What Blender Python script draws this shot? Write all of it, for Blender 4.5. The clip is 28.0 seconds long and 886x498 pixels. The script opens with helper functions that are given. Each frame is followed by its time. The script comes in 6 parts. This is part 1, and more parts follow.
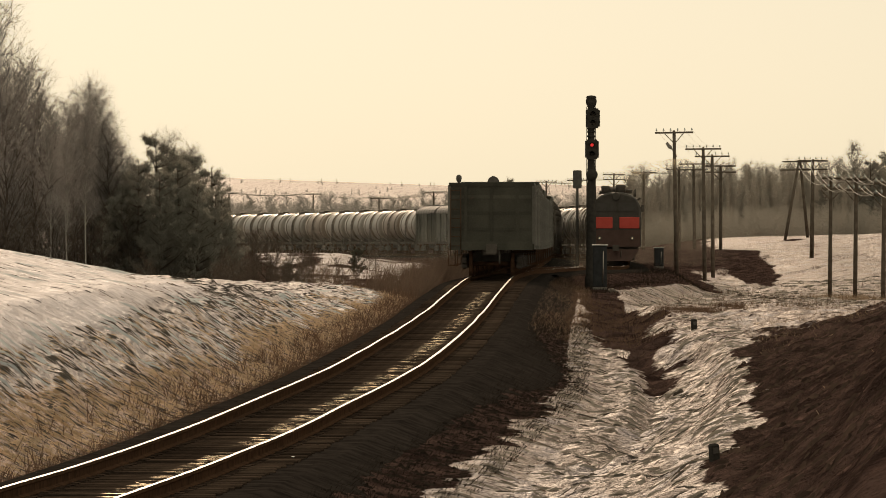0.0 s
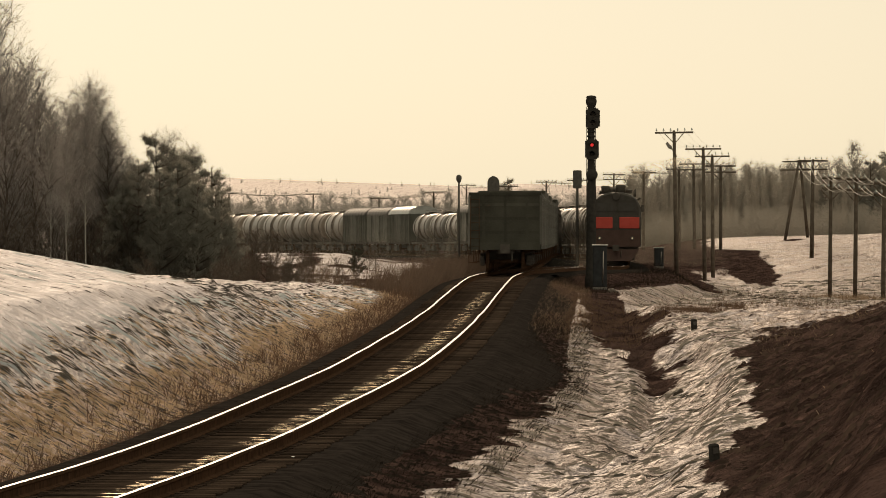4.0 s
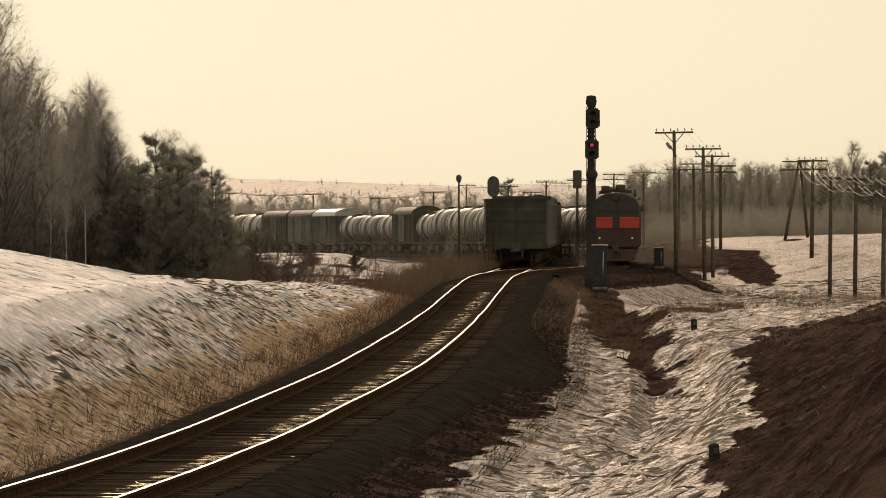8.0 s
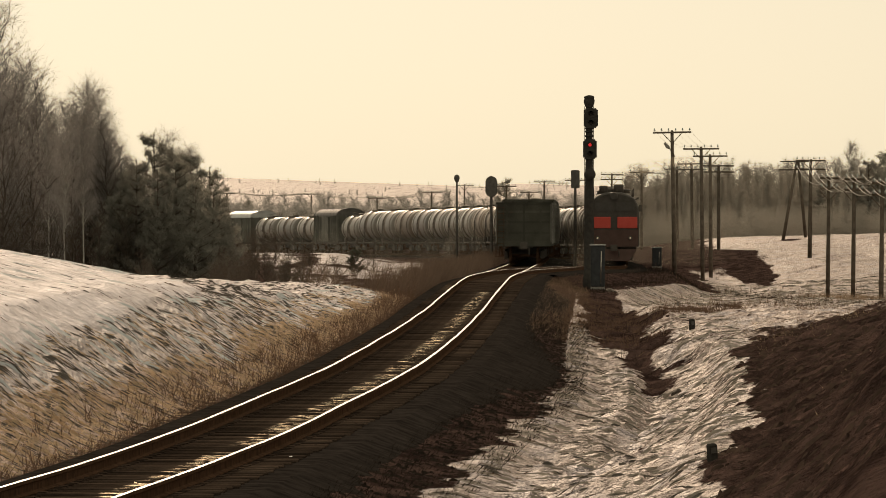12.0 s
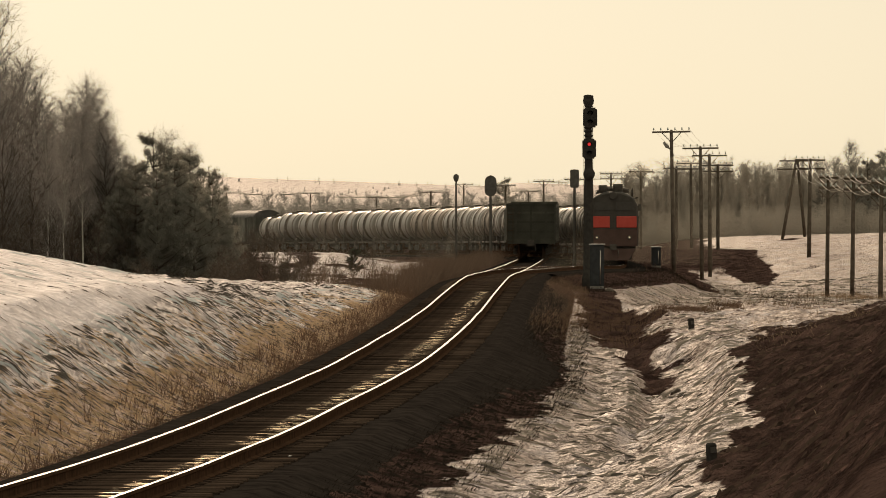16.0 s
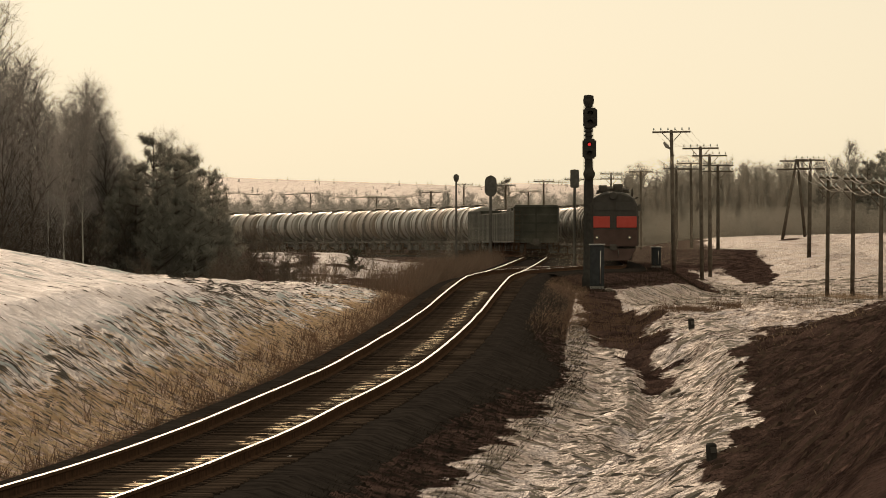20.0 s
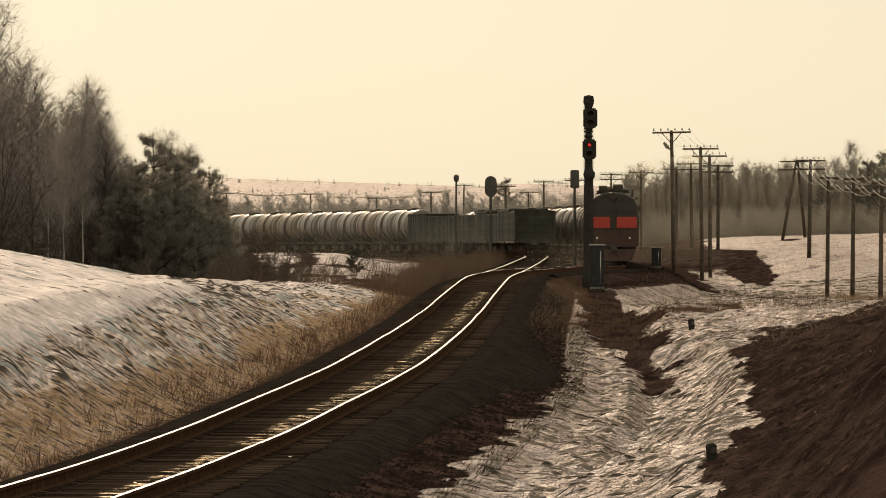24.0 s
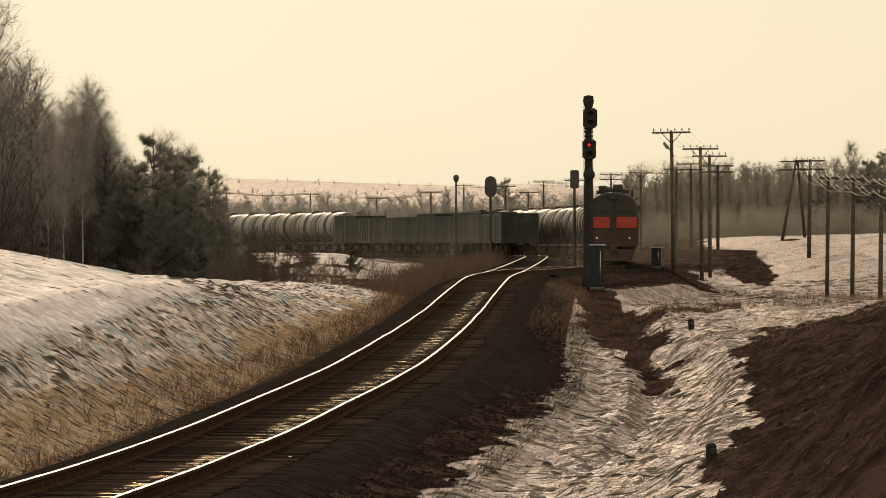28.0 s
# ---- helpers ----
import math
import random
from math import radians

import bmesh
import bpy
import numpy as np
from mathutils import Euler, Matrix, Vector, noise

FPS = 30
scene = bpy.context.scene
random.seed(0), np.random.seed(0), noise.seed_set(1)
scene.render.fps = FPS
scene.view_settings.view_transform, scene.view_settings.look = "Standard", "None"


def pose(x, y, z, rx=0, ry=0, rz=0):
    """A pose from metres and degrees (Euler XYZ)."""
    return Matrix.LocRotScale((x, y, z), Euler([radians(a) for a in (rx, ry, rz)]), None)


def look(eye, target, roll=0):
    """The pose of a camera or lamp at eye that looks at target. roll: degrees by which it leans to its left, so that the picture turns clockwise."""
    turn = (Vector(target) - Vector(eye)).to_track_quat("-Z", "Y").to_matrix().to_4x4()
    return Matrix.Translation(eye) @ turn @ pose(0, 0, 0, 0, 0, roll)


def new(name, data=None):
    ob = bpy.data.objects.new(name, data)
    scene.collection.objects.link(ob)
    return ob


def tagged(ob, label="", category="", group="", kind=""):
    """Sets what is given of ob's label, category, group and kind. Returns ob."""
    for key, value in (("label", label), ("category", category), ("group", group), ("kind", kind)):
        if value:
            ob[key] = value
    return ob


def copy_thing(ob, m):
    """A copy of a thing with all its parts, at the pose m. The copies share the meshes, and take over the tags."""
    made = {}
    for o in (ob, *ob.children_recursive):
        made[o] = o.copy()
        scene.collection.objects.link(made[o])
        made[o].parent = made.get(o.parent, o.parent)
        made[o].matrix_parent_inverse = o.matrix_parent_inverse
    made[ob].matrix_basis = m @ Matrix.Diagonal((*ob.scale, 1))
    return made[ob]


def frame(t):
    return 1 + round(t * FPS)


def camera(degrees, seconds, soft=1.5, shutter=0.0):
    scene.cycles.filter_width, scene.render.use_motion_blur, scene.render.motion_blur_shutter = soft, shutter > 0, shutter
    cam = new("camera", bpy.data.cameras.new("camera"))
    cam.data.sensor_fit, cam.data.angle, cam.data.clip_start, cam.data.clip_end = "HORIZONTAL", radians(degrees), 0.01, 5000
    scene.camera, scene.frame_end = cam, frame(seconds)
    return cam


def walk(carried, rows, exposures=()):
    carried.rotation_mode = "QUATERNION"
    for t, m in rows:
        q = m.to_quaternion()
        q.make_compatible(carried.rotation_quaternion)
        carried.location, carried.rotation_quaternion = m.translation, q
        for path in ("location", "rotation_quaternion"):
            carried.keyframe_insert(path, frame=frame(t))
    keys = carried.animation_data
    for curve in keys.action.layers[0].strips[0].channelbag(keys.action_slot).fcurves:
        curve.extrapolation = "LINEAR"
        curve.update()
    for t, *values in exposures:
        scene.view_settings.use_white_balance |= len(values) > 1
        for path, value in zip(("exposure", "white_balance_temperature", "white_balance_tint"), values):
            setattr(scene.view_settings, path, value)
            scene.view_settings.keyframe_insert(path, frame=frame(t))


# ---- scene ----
# ---------------------------------------------------------------- camera
EYE = 3.0
cam = camera(6.902, 28.0, soft=0.95)
PAN = [(0, 0, 0), (3, 0, 0), (6, 0, 0), (9, 0.2, 0.3), (10, 0.6, 1.1), (11, 2.0, 0.9), (12, 3.6, 0.3),
       (12.6, 4.4, 0.1), (14.5, 4.9, 0.5), (16, 4.9, 1.3), (19.8, 4.8, 1.3), (20.6, 4.4, 0.2), (24, 4.6, 0.3),
       (26, 4.6, 0.2), (28, 4.9, 0.2)]
UNIT = 1 / 13000
walk(cam, [(t, look((0, 0, EYE), (100 * a * UNIT, 100, EYE - 100 * (61 + b) * UNIT))) for t, a, b in PAN],
     exposures=[(0, -0.88, 6900, 9), (28, -0.88, 6900, 9)])

# ---------------------------------------------------------------- light
SUN_AZ, SUN_EL = radians(-7), radians(22)
world = bpy.data.worlds.new("sky")
scene.world = world
world.use_nodes = True
wn = world.node_tree.nodes
sky = wn.new("ShaderNodeTexSky")
sky.sky_type = "NISHITA"
sky.sun_disc = False
sky.sun_elevation, sky.sun_rotation = SUN_EL, SUN_AZ
sky.air_density, sky.dust_density, sky.ozone_density = 0.35, 1.6, 0.3
wn["Background"].inputs[1].default_value = 0.05
veil = wn.new("ShaderNodeMix")  # bright spring haze over the whole sky
veil.data_type = "RGBA"
veil.inputs[0].default_value = 0.62
veil.inputs[7].default_value = (29.0, 27.6, 21.6, 1)
world.node_tree.links.new(sky.outputs[0], veil.inputs[6])
world.node_tree.links.new(veil.outputs[2], wn["Background"].inputs[0])
sun = new("sun", bpy.data.lights.new("sun", "SUN"))
sun.data.energy, sun.data.angle, sun.data.color = 4.8, radians(0.7), (1.0, 0.77, 0.57)
sun_from = Vector((math.sin(SUN_AZ) * math.cos(SUN_EL), math.cos(SUN_AZ) * math.cos(SUN_EL), math.sin(SUN_EL)))
sun.matrix_basis = look(sun_from * 200, (0, 0, 0))


# ---------------------------------------------------------------- materials
def shade(name, c1, c2, scale=4.0, rough=0.8, metal=0.0, bump=0.0, fine=40.0, rand=0.0, rough2=None, stretch=None, c3=None, gloss=0.5, through_light=0.0):
    """Two-scale mottled surface: c1 to c2 by broad and fine noise, c3 in stains, rand by object."""
    m = bpy.data.materials.new(name)
    m.use_nodes = True
    n, l = m.node_tree.nodes, m.node_tree.links
    b = n["Principled BSDF"]
    geo = n.new("ShaderNodeTexCoord")
    vec = geo.outputs["Object"]
    if stretch:
        mp = n.new("ShaderNodeMapping")
        mp.inputs["Scale"].default_value = stretch
        l.new(vec, mp.inputs[0])
        vec = mp.outputs[0]
    n1, n2 = n.new("ShaderNodeTexNoise"), n.new("ShaderNodeTexNoise")
    n1.inputs["Scale"].default_value, n2.inputs["Scale"].default_value = scale, fine
    n1.inputs["Detail"].default_value, n2.inputs["Detail"].default_value = 5, 3
    l.new(vec, n1.inputs["Vector"])
    l.new(vec, n2.inputs["Vector"])
    add = n.new("ShaderNodeMath")
    add.operation = "MULTIPLY_ADD"
    add.inputs[1].default_value = 0.45
    l.new(n2.outputs[0], add.inputs[0])
    l.new(n1.outputs[0], add.inputs[2])
    ramp = n.new("ShaderNodeValToRGB")
    ramp.color_ramp.elements[0].position, ramp.color_ramp.elements[1].position = 0.5, 0.95
    ramp.color_ramp.elements[0].color, ramp.color_ramp.elements[1].color = (*c1, 1), (*c2, 1)
    if c3:
        e = ramp.color_ramp.elements.new(0.42)
        e.color = (*c3, 1)
    l.new(add.outputs[0], ramp.inputs[0])
    col = ramp.outputs[0]
    if rand:
        oi, hsv, mr = n.new("ShaderNodeObjectInfo"), n.new("ShaderNodeHueSaturation"), n.new("ShaderNodeMapRange")
        mr.inputs["To Min"].default_value, mr.inputs["To Max"].default_value = 1 - rand, 1 + rand
        l.new(oi.outputs["Random"], mr.inputs["Value"])
        l.new(mr.outputs[0], hsv.inputs["Value"])
        l.new(col, hsv.inputs["Color"])
        col = hsv.outputs[0]
    l.new(col, b.inputs["Base Color"])
    b.inputs["Metallic"].default_value = metal
    b.inputs["Specular IOR Level"].default_value = gloss
    surf = b
    if gloss == 0:
        surf = n.new("ShaderNodeBsdfDiffuse")
        l.new(col, surf.inputs[0])
        l.new(surf.outputs[0], n["Material Output"].inputs[0])
    if through_light:
        tr, mx = n.new("ShaderNodeBsdfTranslucent"), n.new("ShaderNodeMixShader")
        mx.inputs[0].default_value = through_light
        l.new(col, tr.inputs[0])
        l.new(surf.outputs[0], mx.inputs[1])
        l.new(tr.outputs[0], mx.inputs[2])
        l.new(mx.outputs[0], n["Material Output"].inputs[0])
    b.inputs["Roughness"].default_value = rough
    if rough2 is not None:
        mr = n.new("ShaderNodeMapRange")
        mr.inputs["From Min"].default_value, mr.inputs["From Max"].default_value = 0.35, 0.65
        mr.inputs["To Min"].default_value, mr.inputs["To Max"].default_value = rough, rough2
        l.new(n1.outputs[0], mr.inputs["Value"])
        l.new(mr.outputs[0], b.inputs["Roughness"])
    if bump:
        bp = n.new("ShaderNodeBump")
        bp.inputs["Strength"].default_value, bp.inputs["Distance"].default_value = 1.0, bump
        l.new(add.outputs[0], bp.inputs["Height"])
        l.new(bp.outputs[0], surf.inputs["Normal"])
    return m


def polish(m, x0, x1):
    """Lays a worn, shiny strip, tinted like sun glint, on a material between two lines of the object's own x."""
    n, l = m.node_tree.nodes, m.node_tree.links
    out = n["Material Output"].inputs[0]
    old = out.links[0].from_socket
    tc, sep, nz = n.new("ShaderNodeTexCoord"), n.new("ShaderNodeSeparateXYZ"), n.new("ShaderNodeTexNoise")
    oi, wn_ = n.new("ShaderNodeObjectInfo"), n.new("ShaderNodeTexWhiteNoise")
    wn_.noise_dimensions = "1D"
    l.new(oi.outputs["Random"], wn_.inputs["W"])
    nz.noise_dimensions = "4D"
    nz.inputs["Scale"].default_value, nz.inputs["Detail"].default_value = 6, 4
    mul = n.new("ShaderNodeMath")
    mul.operation = "MULTIPLY"
    mul.inputs[1].default_value = 50
    l.new(oi.outputs["Random"], mul.inputs[0])
    l.new(mul.outputs[0], nz.inputs["W"])
    l.new(tc.outputs["Object"], nz.inputs["Vector"])
    l.new(tc.outputs["Object"], sep.inputs[0])
    prev = None
    for a, b_, src in ((x0, x0 + 0.16, sep.outputs[0]), (x1, x1 - 0.16, sep.outputs[0]), (0.48, 0.62, nz.outputs[0]), (0.2, 0.8, wn_.outputs["Value"])):
        r = n.new("ShaderNodeMapRange")
        r.inputs["From Min"].default_value, r.inputs["From Max"].default_value = a, b_
        l.new(src, r.inputs["Value"])
        if prev is None:
            prev = r.outputs[0]
            continue
        k = n.new("ShaderNodeMath")
        k.operation = "MULTIPLY"
        l.new(prev, k.inputs[0])
        l.new(r.outputs[0], k.inputs[1])
        prev = k.outputs[0]
    g = n.new("ShaderNodeBsdfGlossy")
    g.inputs["Roughness"].default_value = 0.24
    g.inputs["Color"].default_value = (0.98, 0.8, 0.6, 1)
    mx = n.new("ShaderNodeMixShader")
    l.new(prev, mx.inputs[0])
    l.new(old, mx.inputs[1])
    l.new(g.outputs[0], mx.inputs[2])
    l.new(mx.outputs[0], out)


def glow(name, colour, strength):
    m = bpy.data.materials.new(name)
    m.use_nodes = True
    b = m.node_tree.nodes["Principled BSDF"]
    b.inputs["Base Color"].default_value = (*colour, 1)
    b.inputs["Emission Color"].default_value = (*colour, 1)
    b.inputs["Emission Strength"].default_value = strength
    return m


M_STEEL = shade("rail_steel", (0.62, 0.57, 0.5), (0.8, 0.75, 0.68), 3, 0.16, 1.0, rough2=0.3)
M_RUST = shade("rusty_steel", (0.05, 0.03, 0.02), (0.12, 0.065, 0.04), 6, 0.85, bump=0.004, gloss=0)
M_SLEEPER = shade("sleeper_wood", (0.026, 0.0185, 0.0145), (0.085, 0.06, 0.046), 3, 0.6, bump=0.008, fine=60, rand=0.4, gloss=0)
polish(M_SLEEPER, -0.02, 0.44)
M_BALLAST = shade("ballast_stone", (0.015, 0.0125, 0.0112), (0.041, 0.0345, 0.031), 2.5, 0.95, bump=0.03, fine=14, gloss=0)
M_POLE = shade("pole_wood", (0.1, 0.08, 0.064), (0.2, 0.165, 0.132), 3, 0.85, bump=0.006, fine=50, rand=0.25, gloss=0)
# Far signals get a greyer copy of the black paint, imitating haze.
M_BLACK = shade("hazed_signal_paint", (0.1, 0.092, 0.084), (0.16, 0.148, 0.135), 5, 0.6, fine=30, gloss=0)
M_SIGNAL = shade("home_signal_paint", (0.04, 0.037, 0.034), (0.07, 0.064, 0.058), 5, 0.6, fine=30, gloss=0)
M_CABINET = shade("cabinet_paint", (0.04, 0.042, 0.045), (0.068, 0.07, 0.073), 4, 0.5, bump=0.002, gloss=0)
M_CONCRETE = shade("concrete", (0.22, 0.2, 0.18), (0.36, 0.33, 0.3), 5, 0.85, bump=0.004)
M_GLASSY = shade("insulator_glass", (0.35, 0.4, 0.38), (0.5, 0.55, 0.52), 5, 0.12)
M_WIRE = shade("line_wire", (0.5, 0.46, 0.4), (0.6, 0.55, 0.5), 5, 0.3, 0.9)
M_GONDOLA = shade("gondola_paint", (0.05, 0.048, 0.038), (0.09, 0.086, 0.069), 1.2, 0.8, bump=0.006, fine=18, rand=0.35, c3=(0.08, 0.058, 0.042), gloss=0.2)
# Ribs twice as pale as the walls, painting in the sun on them.
M_RIB = shade("gondola_rib_sunlit", (0.1, 0.094, 0.076), (0.19, 0.178, 0.15), 2.5, 0.42, bump=0.004, fine=20, rand=0.3, c3=(0.08, 0.055, 0.04), gloss=0.5)
M_TANK = shade("tank_paint", (0.12, 0.106, 0.089), (0.225, 0.202, 0.172), 0.9, 0.36, bump=0.004, fine=9, rand=0.3, c3=(0.11, 0.075, 0.052), rough2=0.45, gloss=0.6)
M_TANKRUST = shade("rusty_tank_paint", (0.14, 0.108, 0.083), (0.25, 0.2, 0.155), 0.9, 0.5, bump=0.004, fine=9, rand=0.3, c3=(0.12, 0.07, 0.045), rough2=0.55, gloss=0.4)
M_TANKDIRT = shade("tank_grime", (0.09, 0.075, 0.06), (0.22, 0.185, 0.15), 2, 0.7, bump=0.004, rand=0.3, gloss=0.1)
M_BOX = shade("boxcar_paint", (0.1, 0.098, 0.084), (0.165, 0.16, 0.138), 1.2, 0.8, bump=0.004, fine=16, rand=0.3, gloss=0.08)
M_ROOF = shade("boxcar_roof", (0.3, 0.3, 0.29), (0.5, 0.5, 0.47), 1.5, 0.4, 0.3, bump=0.004)
M_ROOFDARK = shade("boxcar_dark_roof", (0.05, 0.045, 0.04), (0.11, 0.1, 0.09), 1.5, 0.7, bump=0.004)
M_FRAME = shade("underframe", (0.08, 0.069, 0.06), (0.14, 0.122, 0.106), 3, 0.75, bump=0.005, gloss=0.1)
M_RED = shade("locomotive_red", (0.55, 0.075, 0.058), (0.64, 0.1, 0.078), 2, 0.45, fine=20, gloss=0.15)
M_LOCO = shade("locomotive_green", (0.06, 0.053, 0.047), (0.095, 0.084, 0.075), 2, 0.6, fine=20, gloss=0.1)
M_LOCORED = shade("locomotive_dull_red", (0.085, 0.052, 0.044), (0.125, 0.077, 0.065), 2, 0.6, fine=20, gloss=0.1)
M_WINDOW = shade("cab_glass", (0.06, 0.053, 0.047), (0.085, 0.076, 0.068), 3, 0.35, gloss=0.2)
M_SIGRED = glow("red_lamp", (1.0, 0.05, 0.05), 1.1)
M_HEAD = glow("head_lamp", (1.0, 0.8, 0.55), 0.5)


# ---------------------------------------------------------------- mesh helpers
def box(bm, x0, x1, y0, y1, z0, z1, m=None):
    v = [bm.verts.new((x, y, z)) for z in (z0, z1) for x, y in ((x0, y0), (x1, y0), (x1, y1), (x0, y1))]
    for f in ((3, 2, 1, 0), (4, 5, 6, 7), (0, 1, 5, 4), (1, 2, 6, 5), (2, 3, 7, 6), (3, 0, 4, 7)):
        bm.faces.new([v[i] for i in f])
    if m:
        for w in v:
            w.co = m @ w.co
    return v


def loft(bm, rings, cap=True, smooth=False, closed=True):
    """Joins rings of equal count into one skin."""
    vs = [[bm.verts.new(p) for p in r] for r in rings]
    n = len(vs[0])
    for a, b in zip(vs, vs[1:]):
        for i in range(n if closed else n - 1):
            f = bm.faces.new((a[i], a[(i + 1) % n], b[(i + 1) % n], b[i]))
            f.smooth = smooth
    if cap and closed:
        bm.faces.new(vs[0][::-1])
        bm.faces.new(vs[-1])
    return vs


def tube(bm, p, q, r0, r1=None, n=8, smooth=True):
    p, q = Vector(p), Vector(q)
    r1 = r0 if r1 is None else r1
    t = (q - p).normalized()
    a = t.orthogonal().normalized()
    b = t.cross(a)
    rings = [[c + (a * math.cos(k) + b * math.sin(k)) * r for k in [2 * math.pi * i / n for i in range(n)]] for c, r in ((p, r0), (q, r1))]
    loft(bm, rings, smooth=smooth)


def lathe(bm, profile, n=12, axis="z", at=(0, 0, 0), smooth=True):
    """profile of (radius, along); turned about an axis through at."""
    rings = []
    for r, h in profile:
        ring = []
        for i in range(n):
            c, s = r * math.cos(2 * math.pi * i / n), r * math.sin(2 * math.pi * i / n)
            p = {"z": (c, s, h), "y": (s, h, c), "x": (h, c, s)}[axis]
            ring.append(Vector(p) + Vector(at))
        rings.append(ring)
    loft(bm, rings, smooth=smooth)


def mesh_of(name, bm, material):
    me = bpy.data.meshes.new(name)
    bmesh.ops.recalc_face_normals(bm, faces=bm.faces)
    bm.to_mesh(me)
    bm.free()
    me.materials.append(material)
    return me


def part(name, bm, material, parent=None, label=""):
    ob = new(name, bm if isinstance(bm, bpy.types.Mesh) else mesh_of(name, bm, material))
    ob.parent = parent
    if label:
        tagged(ob, label)
    return ob


def raw(name, verts, faces, material, smooth=False):
    me = bpy.data.meshes.new(name)
    me.from_pydata(verts.tolist() if hasattr(verts, "tolist") else verts, [], faces.tolist() if hasattr(faces, "tolist") else faces)
    me.materials.append(material)
    if smooth:
        me.shade_smooth()
    return me


# ---------------------------------------------------------------- the line of the railway
def spline(xs, ys):
    """Natural cubic spline through the knots, straight beyond them."""
    x, y = np.array(xs, float), np.array(ys, float)
    n, h = len(x), np.diff(x)
    A, r = np.eye(n), np.zeros(n)
    for i in range(1, n - 1):
        A[i, i - 1:i + 2] = h[i - 1], 2 * (h[i - 1] + h[i]), h[i]
        r[i] = 6 * ((y[i + 1] - y[i]) / h[i] - (y[i] - y[i - 1]) / h[i - 1])
    m = np.linalg.solve(A, r)

    def at(v):
        v = np.asarray(v, float)
        w = np.clip(v, x[0], x[-1])
        i = np.clip(np.searchsorted(x, w) - 1, 0, n - 2)
        a, b, g = x[i + 1] - w, w - x[i], h[i]
        s = (m[i] * a ** 3 + m[i + 1] * b ** 3) / (6 * g) + (y[i] / g - m[i] * g / 6) * a + (y[i + 1] / g - m[i + 1] * g / 6) * b
        k0 = (y[1] - y[0]) / h[0] - h[0] * m[1] / 6
        k1 = (y[-1] - y[-2]) / h[-1] + h[-1] * m[-2] / 6
        return s + np.where(v < x[0], (v - x[0]) * k0, 0) + np.where(v > x[-1], (v - x[-1]) * k1, 0)
    return at


track_x = spline([20, 50, 86, 96, 107, 119, 135, 160, 202, 225, 252, 271, 330, 392, 450, 499, 530, 560, 607, 650, 700, 744, 820, 900, 1000],
                 [-7.9, -6.1, -4.03, -3.45, -2.8, -2.1, -1.28, -0.53, 0.33, 0.81, 1.4, 1.78, 2.9, 4.17, 5.42, 6.42, 6.95, 7.2, 6.7, 4.15, -1.6, -8.6, -24.5, -46, -80])
track_z = spline([20, 84, 100, 116, 135, 165, 207, 250, 271, 300, 361, 392, 499, 607, 750, 850, 1000],
                 [-0.05, -0.1, -0.09, 0.03, 0.2, 0.3, 0.38, 0.66, 0.7, 0.58, 0.33, 0.25, 0.05, -0.36, -0.95, -1.4, -2.0])
_d = np.arange(-40.0, 1000.0, 0.5)
_x, _z = track_x(_d), track_z(_d)
_s = np.concatenate([[0], np.cumsum(np.hypot(np.diff(_d), np.diff(_x)))])
_side = spline([-60, 318, 345, 365, 395, 425, 445, 470, 520, 1100], [0, 0, 0.35, 1.3, 3.25, 4.65, 5.1, 5.15, 5.15, 5.15])


def loop_drop(d):
    """The loop track lies a little lower than the main line."""
    t = np.clip((d - 380) / 55, 0, 1)
    return 0.2 * t * t * (3 - 2 * t)


def on_track(s, offset=0.0):
    """Point at arc length s of the main line, moved sideways; the loop is the one to the right."""
    d = np.interp(s, _s, _d)
    x, z = track_x(d), track_z(d) - (loop_drop(d) if offset > 2 else 0)
    k = (track_x(d + 1) - track_x(d - 1)) / 2
    c = 1 / math.sqrt(1 + k * k)
    return Vector((float(x + offset * c), float(d - offset * k * c), float(z)))


def arc_at(d):
    return float(np.interp(d, _d, _s))


def ride(s, wheelbase, offset=0.0):
    """Pose of a vehicle whose middle is at arc length s."""
    a, b = on_track(s - wheelbase / 2, offset), on_track(s + wheelbase / 2, offset)
    v = b - a
    return Matrix.Translation((a + b) / 2) @ v.to_track_quat("Y", "Z").to_matrix().to_4x4()


# ---------------------------------------------------------------- land
_lat = np.random.RandomState(7).rand(256, 256)


def vnoise(x, y):
    xi, yi = np.floor(x).astype(int), np.floor(y).astype(int)
    fx, fy = x - xi, y - yi
    fx, fy = fx * fx * (3 - 2 * fx), fy * fy * (3 - 2 * fy)
    g = lambda i, j: _lat[i % 256, j % 256]
    return (g(xi, yi) * (1 - fx) + g(xi + 1, yi) * fx) * (1 - fy) + (g(xi, yi + 1) * (1 - fx) + g(xi + 1, yi + 1) * fx) * fy


def fbm(x, y, octaves=4):
    return sum(vnoise(x * 2 ** k + 17.3 * k, y * 2 ** k + 5.1 * k) / 2 ** (k + 1) for k in range(octaves)) / (1 - 0.5 ** octaves)


def step(a, b, v):
    t = np.clip((v - a) / (b - a), 0, 1)
    return t * t * (3 - 2 * t)


bank_h = spline([0, 60, 130, 150, 180, 210, 240, 270, 330, 420], [2.5, 2.45, 2.3, 2.12, 1.45, 0.76, 0.2, -0.35, -1.0, -1.2])
slope_h = spline([0, 90, 120, 150, 190, 215, 240, 300, 400], [2.2, 1.8, 1.35, 0.45, -0.3, -0.7, -0.95, -1.2, -1.2])


